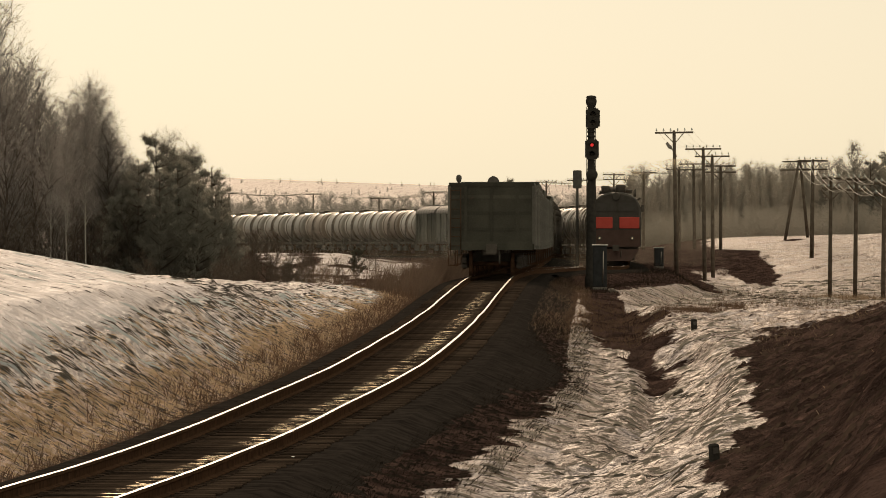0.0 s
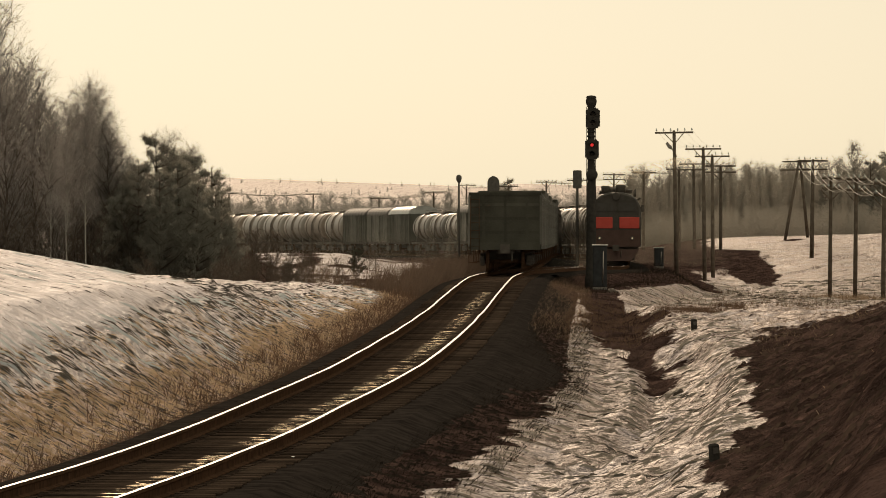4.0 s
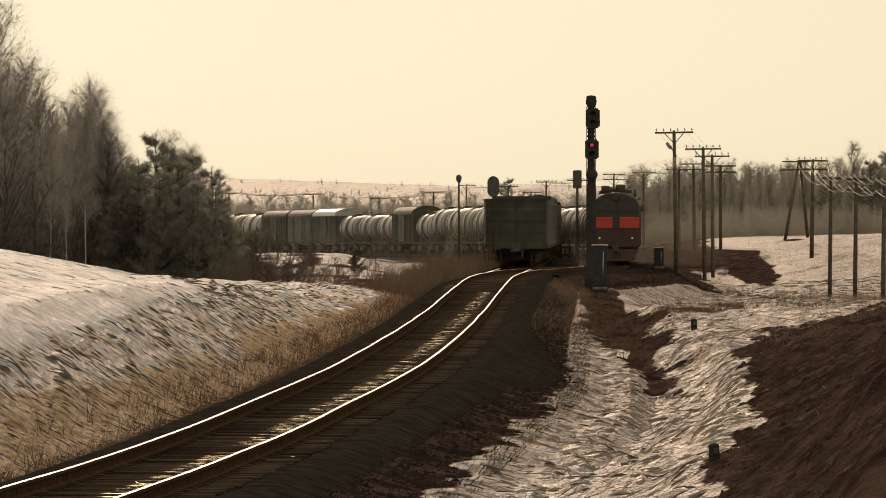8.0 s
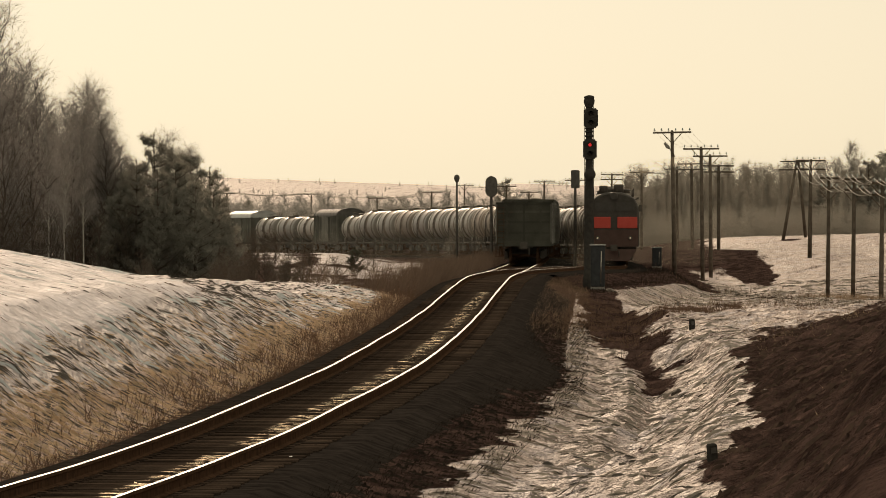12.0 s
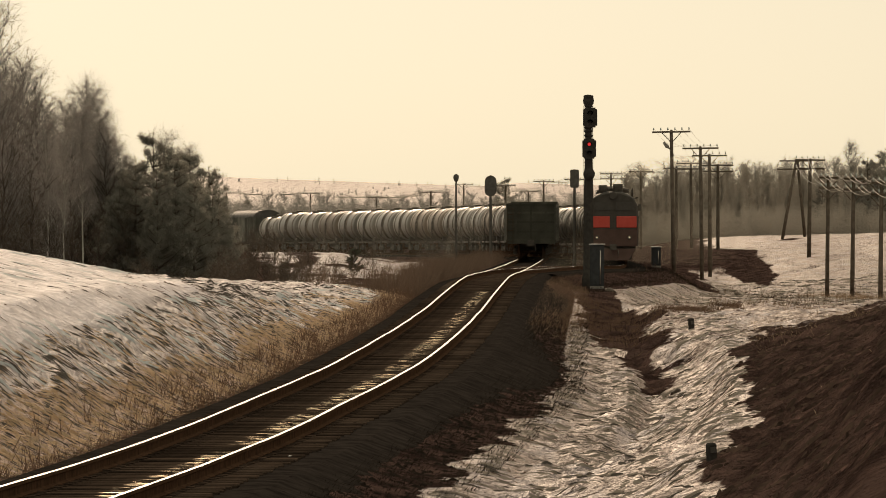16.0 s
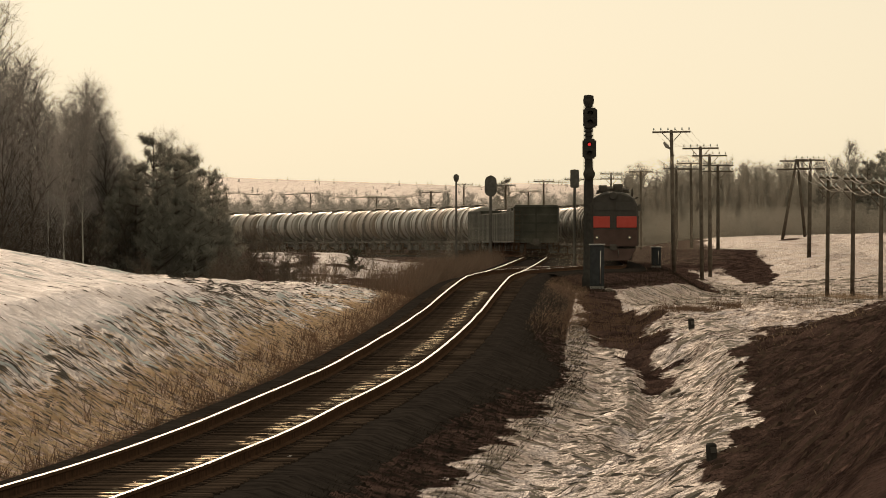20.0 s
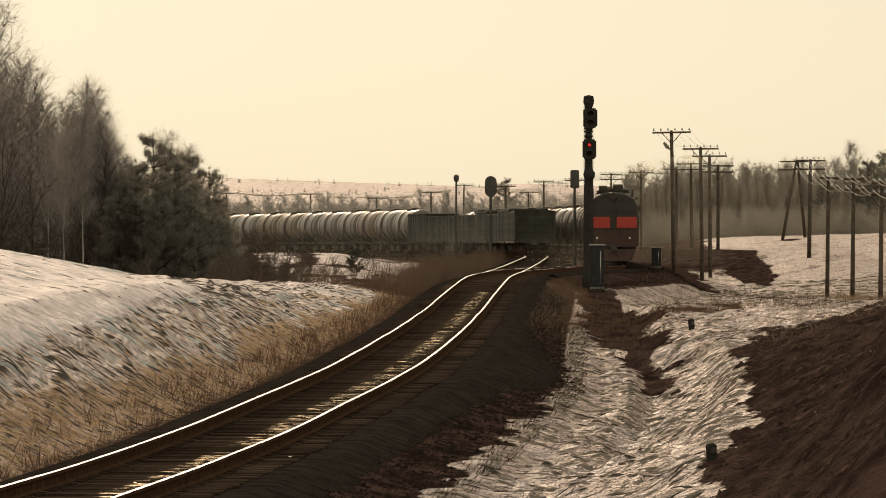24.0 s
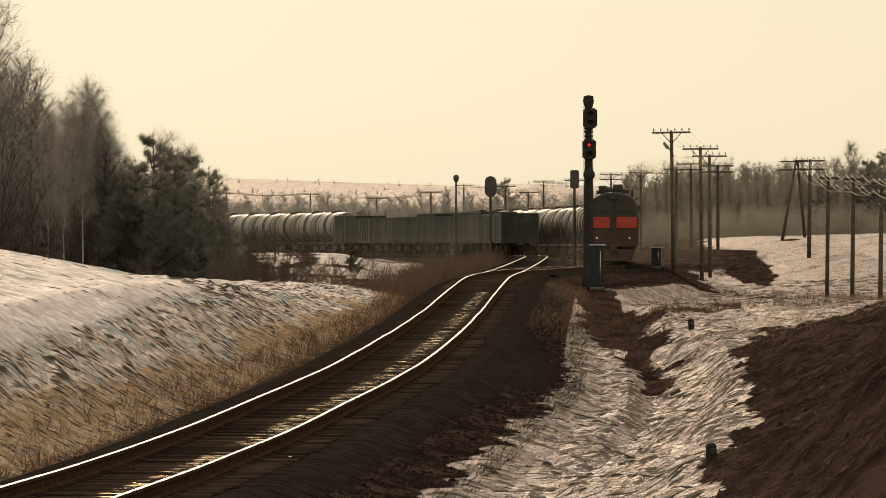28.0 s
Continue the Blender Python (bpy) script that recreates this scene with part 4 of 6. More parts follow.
def build_poles():
    line = [(15.2, 478, 8.45, (0.12,), -.018), (18.1, 508, 7.65, (.12,), -.012), (19.4, 528, 7.3, (.12,), -.006), (22.3, 590, 7.0, (.1, .6), .0),
            (21.9, 640, 7.5, (.1, .6), -.01), (22.5, 700, 7.5, (.2,), 0), (19.8, 725, 7.3, (.15,), 0), (18.6, 800, 7.5, (.15, .7), 0),
            (15.2, 830, 7.0, (.15,), 0), (12.1, 860, 6.95, (.15,), 0), (11.4, 950, 6.0, (.15,), 0), (8.3, 930, 6.7, (.15,), 0), (3.2, 1000, 7.1, (.15,), 0),
            (-1.2, 950, 5.95, (.15,), 0), (-8.5, 980, 5.3, (.15,), 0), (-20.3, 1150, 6.3, (.15,), 0), (-33.5, 1150, 6.4, (.15,), 0)]
    prev = None
    for i, (x, d, top, arms, lean) in enumerate(line):
        g, tips = pole_set(x, d, top, arms, lean, turn=(0 if i < 6 else 12))
        if prev and abs(len(prev) - len(tips)) < 20:
            # Far wires take the pale cable colour, and more thickness, to imitate their glint.
            wires([(a, b) for a, b in zip(prev[:6], tips[:6])], 0.5, 0.007 if d < 640 else 0.016, material=None if d < 640 else M_CABLE)
        prev = tips
    # street lamp on the first pole
    g = tagged(new("street_lamp"), "small grey street lamp on a bent arm beside a telegraph pole", "lamp")
    g.matrix_basis = pose(15.2, 478, 0)
    bm = bmesh.new()
    tube(bm, (.02, -.2, 6.75), (-.28, -.2, 7.2), .03)
    part("arm", bm, M_POLE, g)
    bm = bmesh.new()
    loft(bm, [[(-.28 + u * .5 - w * .35, -.2 + v, 7.2 + u * -.3 + w) for u, v, w in ((0, -.06, 0), (0, .06, 0), (.1, .06, 0), (.1, -.06, 0))],
              [(-.45 + u, -.2 + v, 7.38 + w) for u, v, w in ((-.1, -.12, -.08), (-.1, .12, -.08), (.1, .12, .08), (.1, -.12, .08))],
              [(-.68 + u, -.2 + v, 7.66 + w) for u, v, w in ((-.05, -.08, -.05), (-.05, .08, -.05), (.06, .08, .05), (.06, -.08, .05))]])
    part("lamp_head", bm, M_CONCRETE, g)
    # short line on the open field with heavy cable loops
    tips_all = []
    for x, d, top in ((22.8, 433, 5.25), (22.66, 404, 5.05), (22.47, 375, 4.7), (22.2, 345, 4.6)):
        g, tips = pole_set(x, d, top, (.12, .72), .01, 1.1, 4, .11, "short wooden telegraph pole on the snowy field", 8)
        tips_all.append(tips)
    for a, b in zip(tips_all, tips_all[1:]):
        wires([(a[k], b[k]) for k in (0, 1, 3, 4, 6, 7)], .4, .017, "thick sunlit cables sagging between field poles", M_CABLE)
    g, tips = pole_set(27.76, 553, 7.15, (.1, .75), .012, 2.3, 6, .14, "wooden telegraph pole on the snowy rise")
    wires([(tips[6], tips_all[0][4]), (tips[8], tips_all[0][5]), (tips[9], tips_all[0][6]), (tips[11], tips_all[0][7]), (tips[2], tips_all[0][0]), (tips[5], tips_all[0][3])], .45, .016, "thick sunlit cables sagging between field poles", M_CABLE)
    g = tagged(new("braced_pole"), "A-shaped braced wooden telegraph pole on snow", "telegraph pole")
    x, d = 31.7, 660
    z0 = ground_z(x, d)
    g.matrix_basis = pose(x, d, z0)
    h = 7.9 - z0
    for xb, xt in ((-1.0, .3), (1.18, .38)):
        bm = bmesh.new()
        tube(bm, (xb, 0 if xb < 0 else 1.5, -.3), (xt, 0, h), .15, .12, 9)
        part("leg", bm, M_POLE, g)
    for z in (h - .15, h - .9):
        bm = bmesh.new()
        box(bm, -1.18 + (h - z) * -.3, 1.5, -.22, -.1, z - .06, z + .06)
        part("crossarm", bm, M_POLE, g)


def lamp_head(g, x, y, z, w, h, lit=False):
    bm = bmesh.new()
    box(bm, x - w / 2, x + w / 2, y - .03, y + .2, z - h / 2, z + h / 2)
    bmesh.ops.bevel(bm, geom=[e for e in bm.edges if abs(e.verts[0].co.y - e.verts[1].co.y) > .1], offset=w * .12, segments=3, affect="EDGES")
    hd = part("signal_head", bm, M_SIGNAL, g, "black signal head with hooded lamps")
    for i, zz in enumerate((z + h * .22, z - h * .22)):
        bm = bmesh.new()
        for k in range(10):
            t0, t1 = radians(-20 + k * 22), radians(-20 + (k + 1) * 22)
            q = .12
            bm.faces.new([bm.verts.new((x + q * math.cos(t), yy, zz + q * math.sin(t))) for t, yy in ((t0, y - .03), (t1, y - .03), (t1, y - .26), (t0, y - .26))])
        part("visor", bm, M_SIGNAL, hd)
        bm = bmesh.new()
        q = .075 if (lit and i == 0) else .1
        lathe(bm, [(q, -.03), (q, -.045), (q * .6, -.06)], 14, "y", (x, y, zz))
        part("lens", bm, M_SIGRED if (lit and i == 0) else M_SIGNAL, hd, "glowing red lamp" if (lit and i == 0) else "unlit lens")


def build_signals():
    # home signal beside the track
    x, d = 6.72, 333
    z0 = ground_z(x, d)
    g = tagged(new("railway_signal"), "tall black mast signal showing one red lamp", "signal")
    g.matrix_basis = pose(x, d, 0)
    bm = bmesh.new()
    lathe(bm, [(.3, z0 - .3), (.3, z0 + .5), (.25, z0 + .6), (.22, 2.5), (.17, 5.3), (.15, 7.0), (.12, 8.0)], 14)
    part("mast", bm, M_SIGNAL, g)
    bm = bmesh.new()
    lathe(bm, [(.1, 7.75), (.16, 7.85), (.23, 8.0), (.25, 8.15), (.22, 8.27), (.24, 8.29), (.2, 8.37), (.05, 8.4)], 14)
    part("mast_cap", bm, M_SIGNAL, g)
    lamp_head(g, .07, -.22, 7.36, .64, .9)
    lamp_head(g, .03, -.22, 5.95, .62, .9, True)
    for z in (6.55, 6.75, 6.9):
        bm = bmesh.new()
        lathe(bm, [(.14, z - .05), (.2, z - .03), (.2, z + .03), (.14, z + .05)], 12)
        part("clamp", bm, M_SIGNAL, g)
    bm = bmesh.new()
    lathe(bm, [(.05, -.34), (.27, -.32), (.27, -.26), (.05, -.22)], 20, "y", (.02, 0, 4.8))
    part("round_plate", bm, M_SIGNAL, g)
    bm = bmesh.new()
    for k in (-.2, .2):
        tube(bm, (k, .3, z0 + .3), (k, .2, 7.9), .018, n=5)
    for i in range(26):
        z = z0 + .6 + i * .3
        if z < 7.9:
            tube(bm, (-.2, .27, z), (.2, .27, z), .014, n=5)
    part("ladder", bm, M_SIGNAL, g)
    # relay cabinet at its foot
    for x, d, w, h, lab in ((6.96, 326, .62, 1.95, "tall blue-grey relay cabinet with a pale lid at the signal"), (13.96, 475, .6, 1.3, "small blue-grey relay cabinet beside the line")):
        zz = ground_z(x, d)
        c = tagged(new("relay_cabinet"), lab, "cabinet")
        c.matrix_basis = pose(x, d, zz)
        bm = bmesh.new()
        box(bm, -w / 2, w / 2, -.28, .28, .12, h)
        bmesh.ops.bevel(bm, geom=bm.edges[:], offset=.02, segments=1, affect="EDGES")
        body = part("body", bm, M_CABINET, c)
        # Lid takes the pale roof colour, imitating sun on the cabinet's top.
        bm = bmesh.new()
        box(bm, -w / 2 - .04, w / 2 + .04, -.33, .33, h, h + .05)
        part("lid", bm, M_ROOF, c, "metal lid coloured pale as if sunlit")
        bm = bmesh.new()
        box(bm, -w / 2 + .05, w / 2 - .05, -.30, -.28, .2, h - .08)
        dr = part("door", bm, M_CABINET, c)
        bm = bmesh.new()
        tube(bm, (w * .2, -.34, .25), (w * .24, -.34, h - .25), .02, n=6)
        part("conduit", bm, M_WIRE, c, "bright metal conduit")
        bm = bmesh.new()
        box(bm, -w / 2, w / 2, -.25, .25, -.4, .12)
        part("plinth", bm, M_CONCRETE, c)
        if w > .7:
            bm = bmesh.new()
            box(bm, .12, .36, -.36, -.345, .1, .4)
            pl = part("sign_plate", bm, M_SIGNAL, c, "small dark plate with a pale mark")
            bm = bmesh.new()
            box(bm, .18, .3, -.366, -.361, .3, .34)
            part("mark", bm, M_CONCRETE, pl)
            bm = bmesh.new()
            box(bm, .24, .275, -.366, -.361, .15, .3)
            part("mark", bm, M_CONCRETE, pl)
    # dwarf and back-facing signals further on
    for x, d, top, w, h, lab in ((3.12, 455, 5.37, .74, 1.3, "back of an oblong signal shield on a slim post"), (8.5, 465, 5.8, .56, 1.15, "two-lamp signal head on a slim post between the tracks")):
        z0 = ground_z(x, d)
        g = tagged(new("railway_signal"), lab, "signal")
        g.matrix_basis = pose(x, d, 0)
        bm = bmesh.new()
        lathe(bm, [(.12, z0 - .3), (.1, z0 + 1), (.08, top - h * .3), (.06, top + .02)], 10)
        part("mast", bm, M_BLACK, g)
        bm = bmesh.new()
        z = top - h / 2
        rr = w / 2 if w > .6 else .1
        pts = [(sx * (w / 2 - rr) + rr * math.cos(radians(a)), z + sz * (h / 2 - rr) + rr * math.sin(radians(a)))
               for sx, sz, a0 in ((1, 1, 0), (-1, 1, 90), (-1, -1, 180), (1, -1, 270)) for a in range(a0, a0 + 91, 15)]
        loft(bm, [[(px, -.14, pz) for px, pz in pts], [(px, -.1, pz) for px, pz in pts]])
        part("shield", bm, M_BLACK, g)
        bm = bmesh.new()
        box(bm, -w * .32, w * .32, -.12, .2, z - h * .36, z + h * .36)
        part("lamp_case", bm, M_BLACK, g)
    x, d = .93, 430
    z0 = ground_z(x, d)
    g = tagged(new("marker_post"), "slim dark post with a round plate beside the track", "signal post")
    g.matrix_basis = pose(x, d, 0)
    bm = bmesh.new()
    lathe(bm, [(.08, z0 - .3), (.07, 2.5), (.055, 5.1)], 10)
    part("post", bm, M_BLACK, g)
    bm = bmesh.new()
    lathe(bm, [(.04, 4.85), (.13, 4.95), (.17, 5.12), (.15, 5.25), (.05, 5.33)], 14)
    part("round_head", bm, M_BLACK, g)


M_CABLE = shade("pale_cable", (0.5, 0.45, 0.38), (0.66, 0.6, 0.5), 5, 0.35)
build_poles()
build_signals()


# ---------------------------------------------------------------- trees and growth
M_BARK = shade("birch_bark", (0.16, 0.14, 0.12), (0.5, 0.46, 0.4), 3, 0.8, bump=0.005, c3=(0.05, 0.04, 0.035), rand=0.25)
M_PALEBARK = shade("white_bark", (0.34, 0.31, 0.27), (0.58, 0.55, 0.5), 4, 0.8, bump=0.004, c3=(0.06, 0.05, 0.045), rand=0.15)
M_DARKBARK = shade("dark_bark", (0.05, 0.038, 0.03), (0.12, 0.09, 0.07), 3, 0.85, bump=0.006, rand=0.25)
M_TWIG = shade("birch_twigs", (0.28, 0.254, 0.243), (0.41, 0.376, 0.36), 2, 0.6, rand=0.15, gloss=0, through_light=0.3)
# Far twigs, and the trunks that share them, are paled to imitate distance haze.
M_FARTWIG = shade("far_haze_twigs", (0.27, 0.26, 0.243), (0.43, 0.415, 0.39), 0.05, 0.6, fine=0.5, gloss=0, through_light=0.45)
M_RISETWIG = shade("hazed_wood_twigs", (0.29, 0.265, 0.232), (0.43, 0.395, 0.35), 0.05, 0.6, fine=0.5, gloss=0, through_light=0.34)
M_SPRUCE = shade("dark_spruce_needles", (0.07, 0.068, 0.05), (0.13, 0.125, 0.095), 2, 0.7, rand=0.2, gloss=0)
M_NEEDLE = shade("pine_needles", (0.22, 0.21, 0.185), (0.34, 0.322, 0.28), 2, 0.65, rand=0.2, gloss=0, through_light=0.45)
M_STRAW = shade("dry_grass", (0.52, 0.375, 0.25), (0.8, 0.63, 0.46), 1.2, 0.8, gloss=0, through_light=0.5)
M_BRUSH = shade("rusty_brush", (0.105, 0.074, 0.057), (0.21, 0.15, 0.115), 0.8, 0.9, gloss=0, through_light=0.14)
M_LOAM = shade("dead_loam_grass", (0.045, 0.03, 0.024), (0.11, 0.075, 0.06), 1.2, 0.9, gloss=0, through_light=0.1)
M_SOOT = shade("sooty_weeds", (0.02, 0.0155, 0.013), (0.048, 0.037, 0.03), 1.2, 0.9, gloss=0, through_light=0.1)
M_DARKTWIG = shade("brown_scrub_twigs", (0.1, 0.078, 0.062), (0.19, 0.15, 0.12), 2, 0.7, gloss=0, through_light=0.15)
M_WEED = shade("brown_weeds", (0.085, 0.055, 0.04), (0.22, 0.142, 0.1), 1.2, 0.9, gloss=0, through_light=0.15)


def slivers(base, tip, width, rs):
    """One slender triangle for each base and tip."""
    n = len(base)
    side = np.cross(tip - base, rs.normal(size=(n, 3)))
    side /= np.linalg.norm(side, axis=1, keepdims=True) + 1e-9
    w = np.asarray(width).reshape(-1, 1) if np.ndim(width) else width
    v = np.empty((n, 3, 3))
    v[:, 0], v[:, 1], v[:, 2] = base - side * w, base + side * w, tip
    return v.reshape(-1, 3), np.arange(3 * n).reshape(-1, 3)


def limb(bm, pts, radii, n=5):
    rings = []
    for i, p in enumerate(pts):
        t = (pts[min(i + 1, len(pts) - 1)] - pts[max(i - 1, 0)]).normalized()
        a = t.orthogonal().normalized()
        b = t.cross(a)
        rings.append([p + (a * math.cos(2 * math.pi * k / n) + b * math.sin(2 * math.pi * k / n)) * radii[i] for k in range(n)])
    loft(bm, rings, smooth=True)


def bare_tree(seed, h, spread=0.22, limbs=44, twigs=7000, droop=0.35, low=0.25, bark=None, r0=None, twig=None, up=(.75, 1.5)):
    """Meshes of a leafless tree: trunk with limbs, and a crown of fine twigs."""
    r, rs = random.Random(seed), np.random.RandomState(seed)
    bm = bmesh.new()
    trunk = [Vector((0, 0, -.3))]
    n = 9
    for i in range(1, n + 1):
        trunk.append(Vector((r.uniform(-1, 1) * .018 * h * (i / n), r.uniform(-1, 1) * .018 * h * (i / n), h * i / n)))
    r0 = r0 or h * .0095
    limb(bm, trunk, [r0 * (1 - .93 * i / n) for i in range(n + 1)], 7)
    segs = []
    for i in range(limbs):
        f = low + (1 - low) * ((i + r.random()) / limbs) ** .9
        k = min(int(f * n), n - 1)
        p = trunk[k].lerp(trunk[k + 1], f * n - k)
        a = r.uniform(0, 2 * math.pi)
        ln = h * spread * (1.3 - f) ** .8 * r.uniform(.6, 1.35) + .03 * h
        dirn = Vector((math.cos(a), math.sin(a), r.uniform(*up))).normalized()
        pts = [p]
        for j in range(1, 5):
            q = pts[-1] + dirn * ln / 4
            pts.append(q + Vector((r.uniform(-1, 1), r.uniform(-1, 1), r.uniform(-.4, .4))) * ln * .04)
            dirn = (dirn + Vector((0, 0, -.06 * droop * j))).normalized()
        rr = r0 * (1 - f) * .5 + .018
        limb(bm, pts, [rr, rr * .75, rr * .5, rr * .3, rr * .12], 4)
        for a_, b_ in zip(pts, pts[1:]):
            segs.append((a_, b_))
        for _ in range(4):
            a_ = pts[r.randint(1, 3)]
            e = a_ + Vector((r.uniform(-1, 1), r.uniform(-1, 1), r.uniform(.1, 1.2))) * ln * .32
            limb(bm, [a_, a_.lerp(e, .5) + Vector((0, 0, .04 * ln)), e], [rr * .55, rr * .36, rr * .14], 3)
            segs.append((a_, e))
    for k in range(int(n * .6), n):
        segs.append((trunk[k], trunk[k + 1]))
    A, B = np.array([s[0] for s in segs]), np.array([s[1] for s in segs])
    w = np.linalg.norm(B - A, axis=1)
    i = rs.choice(len(segs), twigs, p=w / w.sum())
    t = rs.rand(twigs, 1)
    base = A[i] * (1 - t) + B[i] * t
    along = (B - A)[i]
    along /= np.linalg.norm(along, axis=1, keepdims=True) + 1e-9
    dirn = along + rs.normal(size=(twigs, 3)) * .75 + np.array([0, 0, .15])
    dirn /= np.linalg.norm(dirn, axis=1, keepdims=True)
    ln = h * .058 * (.3 + rs.rand(twigs, 1) ** 1.5)
    tip = base + dirn * ln
    # second order: finer, drooping twigs off the first
    m = twigs
    j = rs.randint(0, twigs, m)
    t2 = .4 + .6 * rs.rand(m, 1)
    b2 = base[j] * (1 - t2) + tip[j] * t2
    d2 = dirn[j] + rs.normal(size=(m, 3)) * .4 + np.array([0, 0, -droop * .45])
    d2 /= np.linalg.norm(d2, axis=1, keepdims=True)
    v1, f1 = slivers(base, tip, .0035 + .0003 * h, rs)
    v2, f2 = slivers(b2, b2 + d2 * h * .055 * (.4 + rs.rand(m, 1)), .0028 + .0002 * h, rs)
    v, f = np.concatenate([v1, v2]), np.concatenate([f1, f2 + len(v1)])
    return mesh_of("trunk", bm, bark or M_BARK), raw("crown", v, f, twig or M_TWIG)


def pine_tree(seed, h, young=False):
    r, rs = random.Random(seed), np.random.RandomState(seed)
    bm = bmesh.new()
    r0 = .016 * h
    limb(bm, [Vector((0, 0, -.3)), Vector((.01 * h, 0, h * .5)), Vector((0, .01 * h, h))], [r0, r0 * .6, .015], 8)
    cl = []
    whorls = 14 if not young else 9
    for k in range(whorls):
        f = .08 + .9 * k / whorls
        out = h * (.27 if not young else .34) * (1 - f) ** .62 * (.8 if f < .2 else 1) + .12
        for _ in range(r.randint(5, 8)):
            a = r.uniform(0, 2 * math.pi)
            ln = out * r.uniform(.55, 1.15)
            p = Vector((0, 0, h * f))
            e = p + Vector((math.cos(a) * ln, math.sin(a) * ln, ln * r.uniform(.3, .85)))
            mid = p.lerp(e, .55) - Vector((0, 0, ln * .06))
            limb(bm, [p, mid, e], [.02 + .012 * ln, .012 + .006 * ln, .006], 4)
            m = max(5, int((11 if not young else 22) * ln))
            for i in range(m):
                t = (.45 if young else .58) + (.6 if young else .48) * (i + r.random()) / m
                cl.append(p.lerp(e, t) + Vector((r.uniform(-1, 1), r.uniform(-1, 1), r.uniform(-.3, .7))) * .13 * ln)
    cl.append(Vector((0, 0, h)))
    C = np.array(cl)
    per = 17 if not young else 9
    base = np.repeat(C, per, 0) + rs.normal(size=(len(C) * per, 3)) * (.07 if not young else .015)
    d = rs.normal(size=base.shape) + np.array([0, 0, .55])
    d /= np.linalg.norm(d, axis=1, keepdims=True)
    s = .25 if not young else .1
    v, f = slivers(base, base + d * s * (.6 + .6 * rs.rand(len(base), 1)), .013 if not young else .009, rs)
    return mesh_of("trunk", bm, M_DARKBARK), raw("crown", v, f, M_SPRUCE if young else M_NEEDLE)


def plant(name, meshes, x, d, scale, turn, label, category, group, sink=0.0):
    g = tagged(new(name), label, category, group)
    part("trunk", meshes[0], None, g)
    part("crown", meshes[1], None, g)
    g.matrix_basis = pose(x, d, ground_z(x, d) - sink, 0, 0, turn) @ Matrix.Diagonal((scale, scale, scale, 1))
    return g


def build_trees():
    r = random.Random(11)
    birch = [bare_tree(s, 12, spread=.17, limbs=58, droop=.7, twigs=5000, up=(1.0, 2.2)) for s in (1, 2, 3)]
    broad = [bare_tree(s, 10, spread=.24, limbs=66, droop=.4, low=.12, twigs=4200, up=(1.0, 2.1), bark=M_DARKBARK) for s in (4, 5, 6)]
    scrub = [bare_tree(s, 4, spread=.42, limbs=22, twigs=1500, droop=.05, low=.04, bark=M_DARKBARK, r0=.03, twig=M_DARKTWIG) for s in (7, 8)]
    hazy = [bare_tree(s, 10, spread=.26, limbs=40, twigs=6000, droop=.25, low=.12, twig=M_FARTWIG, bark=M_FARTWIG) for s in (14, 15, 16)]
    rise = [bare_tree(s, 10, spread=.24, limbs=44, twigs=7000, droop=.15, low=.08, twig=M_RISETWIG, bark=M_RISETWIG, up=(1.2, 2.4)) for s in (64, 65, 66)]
    pines = [pine_tree(s, 8) for s in (21, 22, 23)]

    # wood beside the cutting
    def edge(x):
        return float(np.interp(x, [-30, -24.1, -22.6, -21.5, -20.4, -19.2, -18.0, -17.4, -16.5], [16.0, 13.4, 11.0, 8.4, 9.2, 9.4, 7.0, 5.4, 4.8]))
    for i in range(38):
        x = -29 + 12.6 * ((i * .618) % 1)
        d = 392 + r.uniform(0, 60)
        xx = x * d / 400
        h = (edge(x) + 1.2) * d / 400 * r.uniform(.72, 1.0)
        kind = birch if (i % 3 and x > -22) else broad
        mesh = r.choice(kind)
        plant("birch_tree", mesh, xx, d, h / (12 if kind is birch else 10), r.uniform(0, 360), "leafless birch with pale trunk and fine brown twigs" if kind is birch else "leafless broadleaf tree with dense fine twigs", "tree", "wood beside the cutting")
    for i in range(40):
        x = -27 + 10 * ((i * .618 + .3) % 1)
        d = 384 + r.uniform(0, 25)
        plant("shrub", r.choice(scrub), x * d / 400, d, r.uniform(.6, 1.25), r.uniform(0, 360), "leafless thin-stemmed thicket shrub", "shrub", "undergrowth of the wood")
    for x, d, h in ((-15.5, 396, 8.6), (-13.6, 398, 7.8), (-12.6, 402, 6.9), (-16.7, 402, 7.2), (-14.6, 408, 7.9), (-17.6, 398, 6.6), (-11.9, 396, 5.4), (-13.0, 390, 6.2), (-15.0, 390, 6.6), (-16.2, 392, 7.0), (-14.2, 394, 7.2), (-12.2, 393, 5.8), (-17.1, 392, 5.6)):
        plant("pine_tree", r.choice(pines), x, d, h / 8, r.uniform(0, 360), "dark green young Scots pine with bushy crown", "pine tree", "pines beside the cutting")
    for x, d, h in ((-16.0, 425, 8.4), (-14.9, 428, 7.7), (-14.5, 424, 7.4)):
        plant("birch_tree", r.choice(birch), x, d, h / 12, r.uniform(0, 360), "slender leafless birch behind the pines", "tree", "wood beside the cutting")
    edge_birch = [bare_tree(s, 10, spread=.13, limbs=30, twigs=2600, droop=.5, low=.4, bark=M_PALEBARK, up=(1.5, 2.8), r0=.055) for s in (51, 52)]
